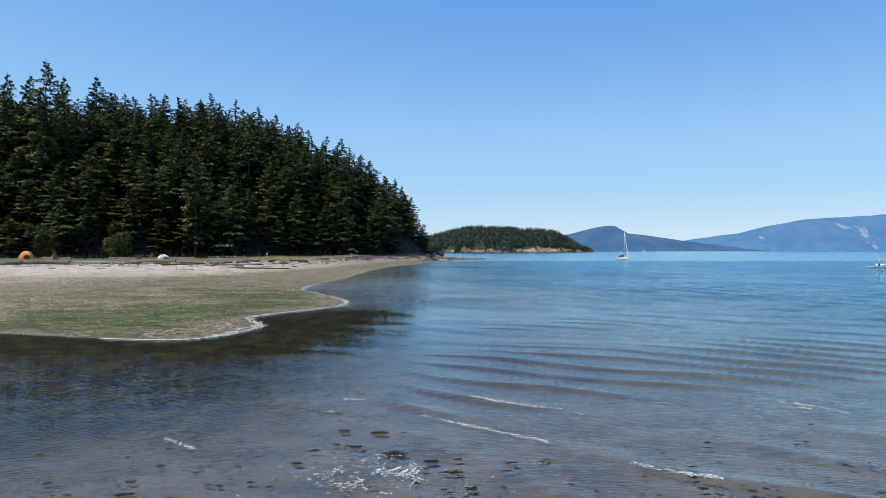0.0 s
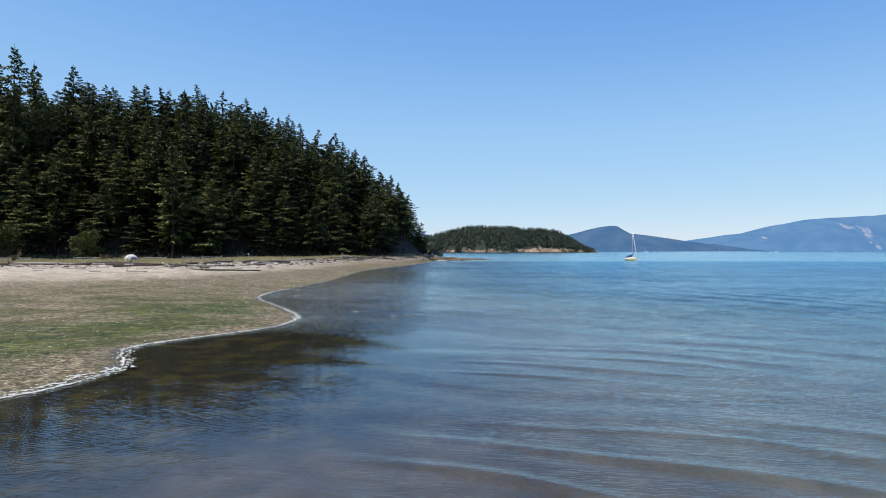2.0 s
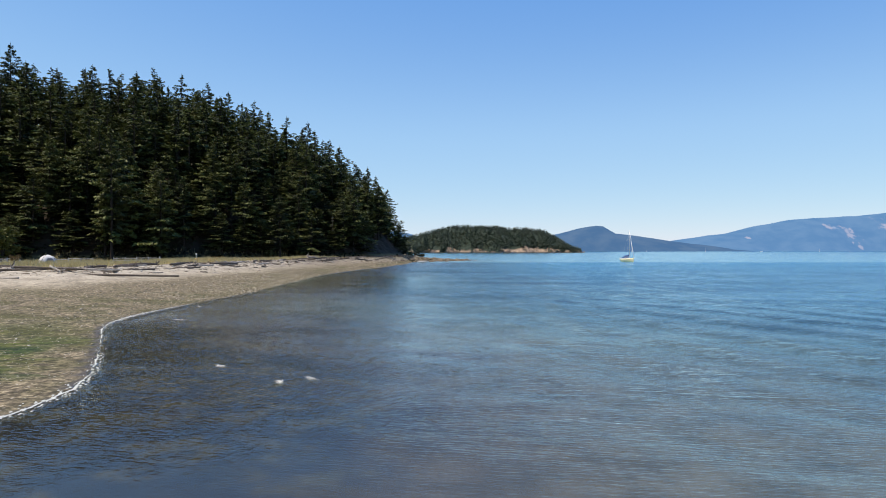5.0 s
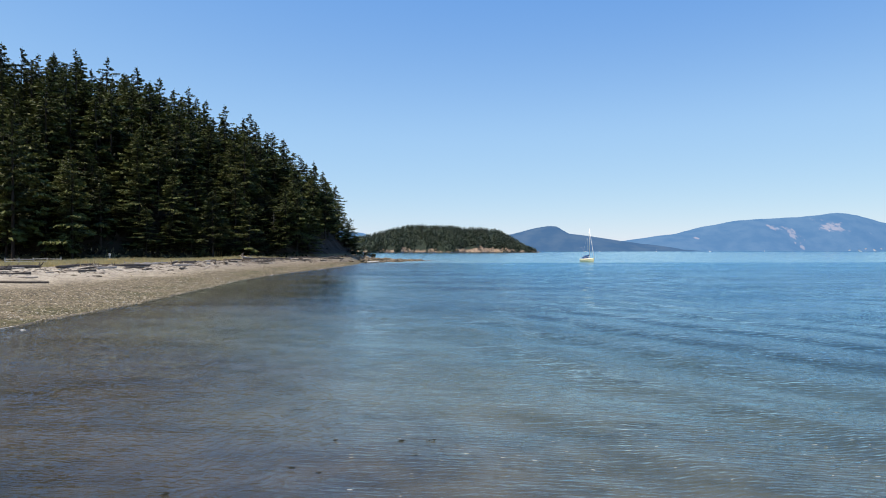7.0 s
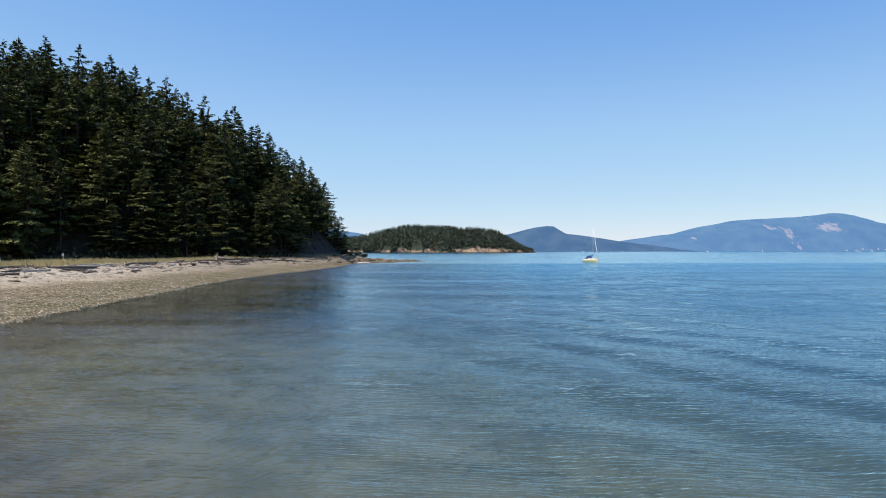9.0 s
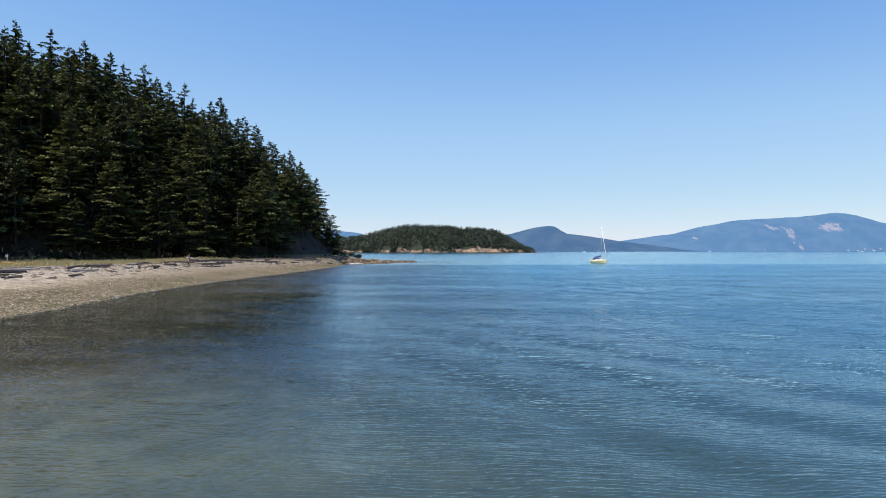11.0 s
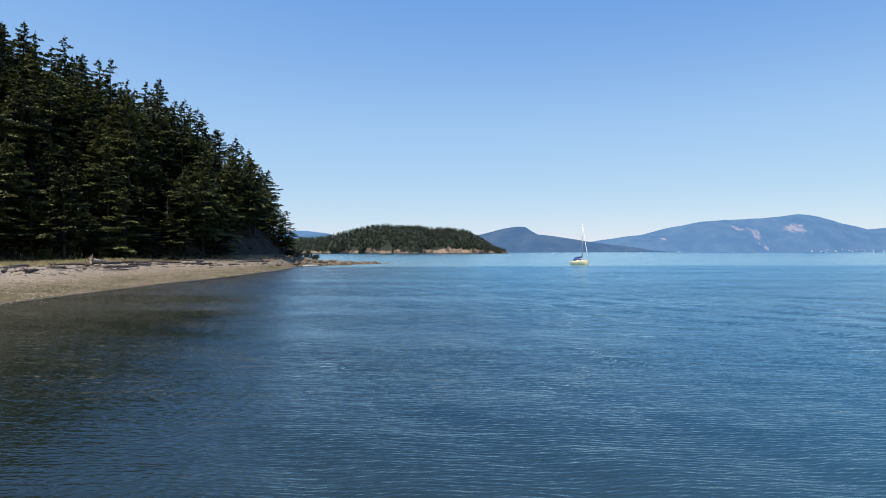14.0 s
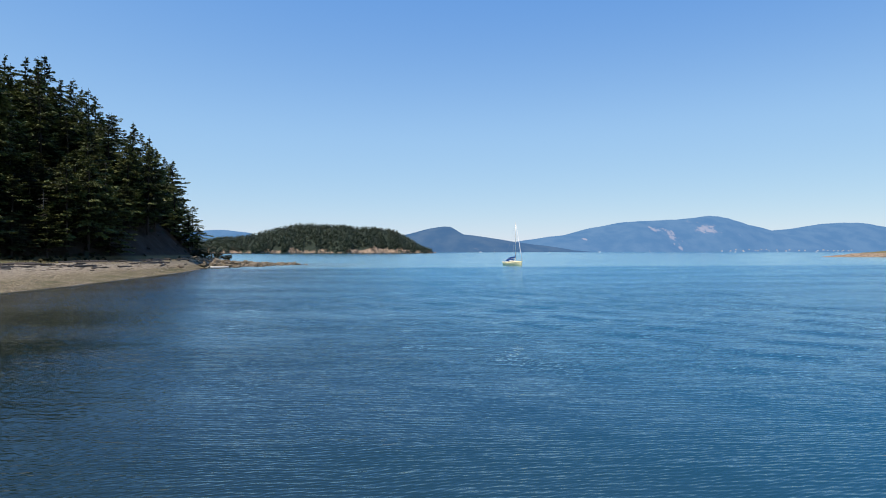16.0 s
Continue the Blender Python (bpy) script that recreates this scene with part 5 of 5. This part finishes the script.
tent(-74.6, 178, 42, 3.2, 2.8, 1.9, M_PALE, "pale grey dome tent pitched behind the beach grass", M_PALE2, top=0.78, curve=1.5)

sign = thing("sign_post", pose(-54.5, 206.5, height_at(-54.5, 206.5), 0, 0, -15), "small white notice on a wooden post in the grass", "sign")
bm = bmesh.new()
box(bm, 0.12, 0.12, 2.0, pose(0, 0, 0.9), bevel=0.015)
part("post", bm, M_POST, sign)
bm = bmesh.new()
box(bm, 0.46, 0.04, 0.44, pose(0, -0.085, 1.72), bevel=0.01)
part("board", bm, M_WHITE, sign, "plain white board")
bm = bmesh.new()
for i in range(3):
    box(bm, 0.32 - 0.06 * i, 0.012, 0.035, pose(0, -0.11, 1.82 - 0.1 * i))
part("lettering_bars", bm, M_DARKGLASS, sign, "dark bars of writing")


# ---------------------------------------------------------------- broadleaf trees, shrubs, snags
def leafy(name, x, y, h, w, seed, material, label, category, trunk_mat=None, leaf=0.28, count=1500):
    """A multi-stemmed tree or shrub: limbs with many small leaf clumps in loose tufts."""
    r = random.Random(seed)
    t = thing(name, pose(x, y, height_at(x, y) - 0.1), label, category)
    bm = bmesh.new()
    tufts = []
    for i in range(7):
        a = i * 2.4 + r.uniform(-0.4, 0.4)
        reach = w * 0.5 * r.uniform(0.35, 0.9)
        top = h * r.uniform(0.55, 0.92)
        mid = (reach * 0.35 * math.cos(a), reach * 0.35 * math.sin(a), top * 0.5)
        end = (reach * math.cos(a), reach * math.sin(a), top)
        tube(bm, [(0.05 * math.cos(a), 0.05 * math.sin(a), -0.2), mid, end], [0.022 * h, 0.014 * h, 0.004 * h], 6, 0.1, i)
        tufts += [end, (end[0] * 0.7 + r.uniform(-1, 1) * w * 0.12, end[1] * 0.7 + r.uniform(-1, 1) * w * 0.12, top * 0.8), (end[0] * 1.1, end[1] * 1.1, top * r.uniform(0.5, 0.8)), (mid[0] * 1.6, mid[1] * 1.6, mid[2] * r.uniform(0.6, 1.1))]
    part("trunk", bm, trunk_mat or M_BARK, t)
    vs, fs = [], []
    for i in range(count):
        c = Vector(tufts[i % len(tufts)]) + Vector((r.gauss(0, 1), r.gauss(0, 1), r.gauss(0, 0.7))) * w * 0.065
        d = Vector((r.uniform(-1, 1), r.uniform(-1, 1), r.uniform(-0.6, 0.6))).normalized() * leaf * r.uniform(0.7, 1.4)
        e = d.cross(Vector((r.uniform(-1, 1), r.uniform(-1, 1), r.uniform(-1, 1)))).normalized() * leaf * 0.5
        n = len(vs)
        vs += [c - d, c - e, c + d, c + e]
        fs.append((n, n + 1, n + 2, n + 3))
    crown = new("crown", mesh_of("crown", vs, fs, material))
    crown.parent = t


leafy("madrona_tree", -97, 198, 9.5, 8.0, 1, M_BROAD, "yellow-green broadleaf tree at the edge of the wood", "tree", count=2600, leaf=0.34)
leafy("madrona_tree", -124, 206, 13.0, 8.0, 3, M_BROAD, "olive broadleaf tree in front of dark firs", "tree", count=2200, leaf=0.36)
M_BROWNBUSH = foliage("brown_shrub_leaves", (0.09, 0.06, 0.025), (0.22, 0.15, 0.06))
leafy("shrub", -81.5, 178.5, 2.1, 2.4, 4, M_BROWNBUSH, "rust-brown shrub beside a pale tent", "shrub", leaf=0.12, count=700)
leafy("shrub", -107, 184, 1.8, 2.0, 5, M_BROWNBUSH, "rust-brown shrub by the fence", "shrub", leaf=0.12, count=600)
for i, (x, y, h, w) in enumerate([(-4, 346, 2.4, 5), (-6.5, 338, 2.6, 4.5), (-1, 352, 1.8, 4), (-60, 236, 3.5, 4), (-47, 250, 3, 4), (-8, 330, 2.6, 3)]):
    leafy("shrub", x, y, h, w, 20 + i, M_NEEDLE, "dark green shrub at the foot of the slope", "shrub", leaf=0.2, count=700)


def snag(x, y, h, seed):
    r = random.Random(seed)
    s = thing("dead_tree", pose(x, y, height_at(x, y) - 0.3), "grey leafless dead tree among the firs", "tree", "dead trees")
    bm = bmesh.new()
    bend = r.uniform(-0.6, 0.6)
    tube(bm, [(0, 0, 0), (bend * 0.3, 0, h * 0.5), (bend, 0.2, h)], [0.011 * h, 0.009 * h, 0.03], 7, 0.05, seed)
    trunk = part("trunk", bm, M_DEAD, s)
    for i in range(16):
        u = r.uniform(0.35, 0.97)
        a = r.uniform(0, 6.3)
        ln = 0.14 * h * (1.15 - u) * r.uniform(0.5, 1.3) + 0.4
        bm = bmesh.new()
        b = Vector((bend * u * u, 0, h * u))
        e = b + Vector((math.cos(a), math.sin(a), r.uniform(-0.3, 0.25))) * ln
        tube(bm, [b, e], [0.05, 0.015], 4)
        part("bough", bm, M_DEAD, s)


for i, (x, y, h) in enumerate([(-31, 276, 12), (-25, 300, 15), (-18.5, 322, 13), (-47, 262, 11)]):
    snag(x, y, h, 60 + i)


# ---------------------------------------------------------------- grass, stones, weed, foam
def scatter_mesh(name, label, category, material, verts, faces):
    ob = new(name, mesh_of(name, verts, faces, material))
    return tagged(ob, label, category, kind="stuff")


def grass():
    r = np.random.default_rng(3)
    n = 60000
    x, y = r.uniform(-190, -8, n), r.uniform(126, 300, n)
    b = polygon_distance(BERM, x, y)
    f = polygon_distance(FOOT, x, y)
    keep = ~((np.abs(x + 50.5) < 4.5) & (y > 192) & (y < 205)) & (b > 1.5 + 2.0 * r.random(n)) & (f < 3) & (y < 262) & (r.random(n) < np.clip(1.25 - b / 60, 0.3, 1))
    x, y, b = x[keep], y[keep], b[keep]
    z = land(x, y)
    vs, fs = [], []
    patch = waves(x, y, 0.2, 14)
    for i in range(len(x)):
        h = (0.68 + 0.34 * patch[i]) * r.uniform(0.6, 1.35) * min(1, b[i] / 4 + 0.3)
        for j in range(4):
            a = r.uniform(0, 6.3)
            lean = r.uniform(0.1, 0.45) * h
            w = 0.05
            ox, oy = r.normal(0, 0.18, 2)
            c = len(vs)
            vs += [(x[i] + ox - w * math.sin(a), y[i] + oy + w * math.cos(a), z[i] - 0.03), (x[i] + ox + w * math.sin(a), y[i] + oy - w * math.cos(a), z[i] - 0.03),
                   (x[i] + ox + lean * math.cos(a), y[i] + oy + lean * math.sin(a), z[i] + h)]
            fs.append((c, c + 1, c + 2))
    m = foliage("dry_grass", (0.33, 0.28, 0.125), (0.62, 0.51, 0.26), dry=(0.66, 0.55, 0.34), translucent=0.3)
    scatter_mesh("beach_grass", "tall straw-coloured beach grass on the berm", "grass", m, vs, fs)


grass()


def octa(c, sx, sy, sz, turn, r, vs, fs):
    ca, sa = math.cos(turn), math.sin(turn)
    n = len(vs)
    for px, py, pz in ((1, 0, 0), (0.2, 1, 0), (-1, 0.1, 0), (-0.1, -1, 0), (0.1, 0.1, 1), (0, 0, -1)):
        k = r.uniform(0.8, 1.2)
        x, y = px * sx * k, py * sy * k
        vs.append((c[0] + ca * x - sa * y, c[1] + sa * x + ca * y, c[2] + pz * sz))
    for a, b, d in ((0, 1, 4), (1, 2, 4), (2, 3, 4), (3, 0, 4), (1, 0, 5), (2, 1, 5), (3, 2, 5), (0, 3, 5)):
        fs.append((n + a, n + b, n + d))


def stones():
    r = np.random.default_rng(6)
    n = 110000
    x, y = r.uniform(-48, -3, n), r.uniform(60, 270, n)
    s = polygon_distance(SHORE, x, y)
    keep = (s > -0.4) & (r.random(n) < np.where((y > 100) & (y < 172), np.exp(-np.clip(s, 0, None) / 6), 0.4 * np.exp(-np.clip(s, 0, None) / 5)) * np.clip((y - 66) / 40, 0.02, 1))
    x, y = x[keep], y[keep]
    z = land(x, y)
    vs, fs = [], []
    for i in range(len(x)):
        k = (0.04 + 0.075 * r.random() ** 2.2) * (1.15 if 108 < y[i] < 168 and z[i] < 0.55 else 0.9)
        if k > 0.1:
            k *= r.uniform(0.6, 1.1)
        octa((x[i], y[i], z[i] + k * 0.15), k * 1.2, k, k * 0.6, r.uniform(0, 6), r, vs, fs)
    m = Mat("beach_pebbles", rough=0.75, spec=0.3)
    isl = m.t.nodes.new("ShaderNodeNewGeometry").outputs["Random Per Island"]
    c = m.ramp(isl, [(0.0, (0.13, 0.105, 0.055)), (0.35, (0.26, 0.215, 0.125)), (0.7, (0.40, 0.34, 0.22)), (0.93, (0.50, 0.43, 0.32)), (1.0, (0.60, 0.57, 0.50))])
    scatter_mesh("pebbles", "mixed grey and olive pebbles along the waterline", "pebbles", m.done(c), vs, fs)
    # shells on the flats
    n = 9000
    x, y = r.uniform(-75, -2, n), r.uniform(12, 110, n)
    s = polygon_distance(SHORE, x, y)
    keep = (s > 0.3) & (r.random(n) < np.exp(-s / 22))
    x, y = x[keep], y[keep]
    z = land(x, y)
    vs, fs = [], []
    for i in range(len(x)):
        k = 0.010 + 0.022 * r.random() ** 2
        octa((x[i], y[i], z[i] + 0.01), k * 1.3, k, k * 0.5, r.uniform(0, 6), r, vs, fs)
    scatter_mesh("shells", "scattered white clam shells on the tidal flat", "shells", plain("clam_shell", (0.68, 0.66, 0.62), rough=0.5), vs, fs)


stones()


def blob(c, rx, ry, h, turn, r, vs, fs, sides=7):
    """A low domed patch with an uneven rim."""
    n = len(vs)
    ca, sa = math.cos(turn), math.sin(turn)
    for i in range(sides):
        a = 2 * math.pi * i / sides
        k = r.uniform(0.55, 1.25)
        x, y = rx * math.cos(a) * k, ry * math.sin(a) * k
        vs.append((c[0] + ca * x - sa * y, c[1] + sa * x + ca * y, c[2]))
    vs.append((c[0], c[1], c[2] + h))
    for i in range(sides):
        fs.append((n + i, n + (i + 1) % sides, n + sides))


def foam():
    r = np.random.default_rng(12)
    vs, fs = [], []
    pts = [Vector(p) for p in SHORE if -45 < p[0] < 6 and 36 < p[1] < 330]
    for a, b in zip(pts, pts[1:]):
        ln = (b - a).length
        nrm = Vector((a.y - b.y, b.x - a.x)) / max(ln, 0.01)
        turn = math.atan2(b.y - a.y, b.x - a.x)
        near_bit = 1.0 if a.y < 95 and a.x > -20 else 0.0
        for i in range(int(ln * 16)):
            u = (i + r.random()) / (ln * 16)
            p = a.lerp(b, u)
            strong = 0.5 + 0.5 * math.sin(p.x * 0.9 + p.y * 0.35) * math.sin(p.y * 0.21 + 1)
            if r.random() > (0.35 + 0.65 * strong) * (0.12 + 0.88 * near_bit):
                continue
            off = r.normal(0, 0.08 + 0.12 * strong * near_bit) - 0.1
            k = (0.015 + 0.03 * strong * max(near_bit, 1.6 if strong > 0.8 and a.y > 150 else 0)) * r.uniform(0.3, 1.3)
            blob((p.x + nrm.x * off, p.y + nrm.y * off, 0.035 + 0.02 * max(0, off)), k * 2.2, k, 0.02 + 0.2 * k, turn, r, vs, fs)
    # thin ragged lip of foam where the last wave stops
    for a, b in zip(pts, pts[1:]):
        if a.y > 96 or a.x < -20:
            continue
        ln = (b - a).length
        nrm = Vector((a.y - b.y, b.x - a.x)) / max(ln, 0.01)
        steps = max(2, int(ln / 0.12))
        strip = []
        for i in range(steps + 1):
            p = a.lerp(b, i / steps)
            g = noise.noise(Vector((p.x * 0.45, p.y * 0.45, 3.0)))
            w = 0.010 + 0.050 * abs(noise.noise(Vector((p.x * 2.3, p.y * 2.3, 0)))) + 0.045 * r.random() ** 2
            o = 0.10 * noise.noise(Vector((p.x * 1.1, p.y * 1.1, 7.0))) - 0.05
            strip.append((p + nrm * o, w if g > -0.12 else 0.006))
        for (p, w), (p2, w2) in zip(strip, strip[1:]):
            n = len(vs)
            vs.extend([(p.x - nrm.x * w, p.y - nrm.y * w, 0.03), (p2.x - nrm.x * w2, p2.y - nrm.y * w2, 0.03), (p2.x, p2.y, 0.055), (p.x, p.y, 0.055), (p2.x + nrm.x * w2, p2.y + nrm.y * w2, 0.035), (p.x + nrm.x * w, p.y + nrm.y * w, 0.035)])
            for f in ((0, 1, 2), (0, 2, 3), (3, 2, 4), (3, 4, 5)):
                fs.append(tuple(n + q for q in f))
    # broken froth where the small waves trip over the bar
    for path in ([(-3.6, 21.7), (-2.2, 21.1)], [(-0.8, 19.5), (0.7, 18.0), (3.0, 16.4), (6.0, 14.6)], [(0.9, 23.2), (2.4, 22.3), (3.8, 20.9), (4.8, 20.2)],
                 [(4.8, 24.8), (5.8, 24.2)], [(9.6, 21.4), (11.6, 19.9)], [(11, 20.9), (12.4, 20.0)], [(-7.5, 17.2), (-6.2, 16.8)], [(-5.9, 69.1), (-5.4, 68.6)], [(-2.7, 65.6), (-2.5, 65.1)], [(-1.65, 66.2), (-1.4, 65.8)], [(-14.6, 87.6), (-13.8, 87.1)], [(-17.0, 98.8), (-16.4, 98.0)]):
        pv = [Vector(p) for p in path]
        for a, b in zip(pv, pv[1:]):
            ln = (b - a).length
            turn = math.atan2(b.y - a.y, b.x - a.x)
            for i in range(int(ln * (150 if a.y < 30 else 240))):
                p = a.lerp(b, r.random())
                p = p + Vector((0.1 * math.sin(p.y * 3), 0.14 * math.sin(p.x * 2.3)))
                if p.y < 30 and math.sin(p.x * 2.1 + p.y) + 0.6 * math.sin(p.x * 7.7 - p.y * 3) + r.normal(0, 0.5) < 0.0:
                    continue
                k = (0.004 + 0.020 * r.random() ** 3) * (1.0 if p.y < 30 else 1.3)
                ys = p.y + np.linspace(-0.9, 0.9, 37)
                tops = swell(np.full(37, p.x), ys)
                j = int(np.argmax(tops)) if p.y < 30 else 18
                blob((p.x + (0 if p.y < 30 else r.normal(0, 0.07)), ys[j] - 0.06 + r.normal(0, 0.07), 0.025 + float(tops[j])), k * 2.8, k, 0.004, turn + r.normal(0, 0.4), r, vs, fs, 5)
    # froth caught on the sand bar
    for i in range(4200):
        x, y = r.normal(-1.5, 0.75), r.normal(14.9, 0.62)
        if noise.noise(Vector((x * 2.2, y * 1.3, 1.0))) + 0.7 * noise.noise(Vector((x * 6.0, y * 3.5, 5.0))) + r.normal(0, 0.16) < 0.12:
            continue
        k = 0.003 + 0.020 * r.random() ** 4
        blob((x, y, max(height_at(x, y), 0.0) + 0.03), k * 2.2, k, 0.003, r.normal(0, 0.8), r, vs, fs, 6)
    # spent foam lying on the corner of the gravel point
    for i in range(90):
        u = r.random()
        x, y, k = -13.2 + 1.3 * u + r.normal(0, 0.2), 38.6 + 5.6 * u + r.normal(0, 0.3), 0.02 + 0.09 * r.random() ** 2
        blob((x, y, max(height_at(x, y), 0.0) + 0.03), k * 2.4, k, 0.012, 1.2 + r.normal(0, 0.5), r, vs, fs, 9)
    # flecks drifting over the shoal
    for i in range(260):
        x, y, k = r.uniform(3, 18), r.normal(73, 2.4), 0.006 + 0.022 * r.random() ** 3
        blob((x, y, 0.03 + float(swell(np.array([x]), np.array([y]))[0])), k * 2.4, k, 0.003, r.normal(0, 0.4), r, vs, fs, 6)
    k = Mat("sea_foam", rough=0.9, spec=0.2)
    k.done(k.mix(k.noise(k.coords(), 9.0, 3.0), (0.34, 0.36, 0.33), (0.66, 0.68, 0.63)))
    scatter_mesh("foam", "white foam along the lapping waterline", "foam", k.m, vs, fs)


foam()

M_WEED = foliage("wet_seaweed", (0.004, 0.007, 0.005), (0.014, 0.018, 0.008), dry=(0.10, 0.10, 0.03), translucent=0.1)


def seaweed(x, y, w, seed, label="dark wet seaweed clump stranded on the sand bar", group="seaweed on the bar"):
    """A limp heap of overlapping torn wet fronds lying at the surface."""
    r = np.random.default_rng(seed)
    vs, fs = [], []
    z = max(height_at(x, y), 0.0) + 0.018
    heap = [(x, y, 0.2 * w)]
    for i in range(60):
        px, py, k = heap[r.integers(len(heap))]
        px, py = px + r.normal(0, 1.5 * k), py + r.normal(0, 0.6 * k)
        k = w * (0.05 + 0.14 * r.random() ** 2)
        heap.append((px, py, k))
        blob((px, py, z + 0.0004 * i), k * r.uniform(1.5, 3.2), k, 0.012, r.normal(0.1, 0.5), r, vs, fs, 8)
    me = mesh_of("seaweed_clump", vs, fs, M_WEED)
    tagged(new("seaweed_clump", me), label, "seaweed", group)


for i, (x, y, w) in enumerate([(-2.7, 18.4, 0.26), (-1.8, 18.2, 0.38), (-2.3, 16.9, 0.26), (-1.1, 16.3, 0.34), (-0.35, 15.7, 0.3), (-3.2, 16.5, 0.2), (0.2, 14.9, 0.2), (-3.4, 15.6, 0.2), (0.6, 13.9, 0.2), (-6.5, 13.6, 0.22), (1.6, 15.6, 0.15)]):
    seaweed(x, y, w, 200 + i)

for i, (x, y, w) in enumerate([(2.5, 71.6, 0.12), (3.3, 73.6, 0.09), (4.9, 73.4, 0.1), (5.7, 73.4, 0.11), (5.2, 72.2, 0.07), (3.1, 71.2, 0.06), (0.3, 70.2, 0.12), (1.5, 81.8, 0.12)]):
    seaweed(x, y, w, 230 + i, "small dark tuft of seaweed drifting at the surface", "drifting seaweed")


def wood_litter():
    """Broken sticks, bark and dry wrack strewn between the logs along the high-tide line."""
    r = np.random.default_rng(91)
    n = 60000
    x, y = r.uniform(-135, -8, n), r.uniform(112, 290, n)
    b = polygon_distance(BERM, x, y)
    keep = (b > -10) & (b < 2.5) & (r.random(n) < np.exp(-((b + 1.5) / 4.0) ** 2))
    x, y = x[keep][:3600], y[keep][:3600]
    z = land(x, y)
    vs, fs = [], []
    for i in range(len(x)):
        k = 0.10 + 0.75 * r.random() ** 3
        octa((x[i], y[i], z[i] + 0.02), k, 0.03 + 0.05 * k * r.random(), 0.03 + 0.05 * k, r.normal(0.15, 0.7), r, vs, fs)
    m = Mat("weathered_litter", rough=0.9, spec=0.2)
    isl = m.t.nodes.new("ShaderNodeNewGeometry").outputs["Random Per Island"]
    scatter_mesh("wood_litter", "broken sticks and bark strewn along the high-tide line", "driftwood",
                 m.done(m.ramp(isl, [(0.0, (0.05, 0.038, 0.028)), (0.45, (0.14, 0.11, 0.08)), (0.8, (0.30, 0.26, 0.22)), (1.0, (0.58, 0.53, 0.46))])), vs, fs)


wood_litter()


def weed_scraps():
    """Torn bits of weed and broken shell lying on the bar and the flat bed before it."""
    r = np.random.default_rng(77)
    dark, light = ([], []), ([], [])
    for i in range(1100):
        x, y = r.uniform(-10, 11), 11.8 + abs(r.normal(0, 3.2))
        z = max(height_at(x, y), 0.0) + 0.022
        a, k = r.uniform(-0.7, 0.7), 0.010 + 0.065 * r.random() ** 4
        vs, fs = dark if i % 3 else light
        if i % 3 == 0:
            k *= 0.3
        blob((x, y, z), k * 1.9, k, 0.006, a, r, vs, fs, 6)
    scatter_mesh("seaweed_scraps", "scattered dark scraps of wet seaweed on the bar", "seaweed", M_WEED, *dark)
    scatter_mesh("shell_fragments", "tiny white shell fragments strewn over the bar", "shells", plain("shell_white", (0.6, 0.57, 0.5)), *light)


weed_scraps()

# ---- boulders of the point
M_ROCK = Mat("shore_rock", rough=0.85, spec=0.25)
_n = M_ROCK.noise(M_ROCK.coords(world_space=False), 2.0, 6.0, 0.65)
_r = M_ROCK.t.nodes.new("ShaderNodeObjectInfo").outputs["Random"]
M_ROCK = M_ROCK.done(M_ROCK.mix(_r, M_ROCK.mix(_n, (0.035, 0.030, 0.018), (0.15, 0.12, 0.075)), M_ROCK.mix(_n, (0.12, 0.095, 0.062), (0.40, 0.33, 0.24))), M_ROCK.bump(_n, 0.9, 0.15))


def rock_mesh(seed):
    bm = bmesh.new()
    bmesh.ops.create_icosphere(bm, subdivisions=2, radius=1.0)
    for v in bm.verts:
        d = 1 + 0.75 * noise.noise(v.co * 1.3 + Vector((seed * 3.1, 0, 0))) + 0.5 * noise.noise(v.co * 3.1 + Vector((0, seed, 0)))
        v.co *= d
        v.co.z *= 0.55
    me = bpy.data.meshes.new("boulder")
    bm.to_mesh(me)
    bm.free()
    me.materials.append(M_ROCK)
    return me


ROCKS = [rock_mesh(i) for i in range(7)]
r = random.Random(31)
for i in range(290):
    u = r.random()
    a = Vector((-9, 318)).lerp(Vector((20.5, 362)), u)
    x = a.x + r.gauss(0, 2.2 + 2.0 * (1 - u))
    y = a.y + r.gauss(0, 5.0)
    z = height_at(x, y)
    if z < -0.9 or z > 3.2:
        continue
    k = r.uniform(0.22, 0.7) * (1.6 if r.random() < 0.2 else 1)
    ob = new("boulder", ROCKS[i % 7])
    ob.matrix_world = pose(x, y, max(z, -0.1) + 0.2 * k, r.uniform(-20, 20), r.uniform(-20, 20), r.uniform(0, 360)) @ Matrix.Diagonal((k * r.uniform(0.9, 1.6), k, k, 1))
    tagged(ob, "weathered tan boulder on the rocky point", "rock", "boulders on the point")
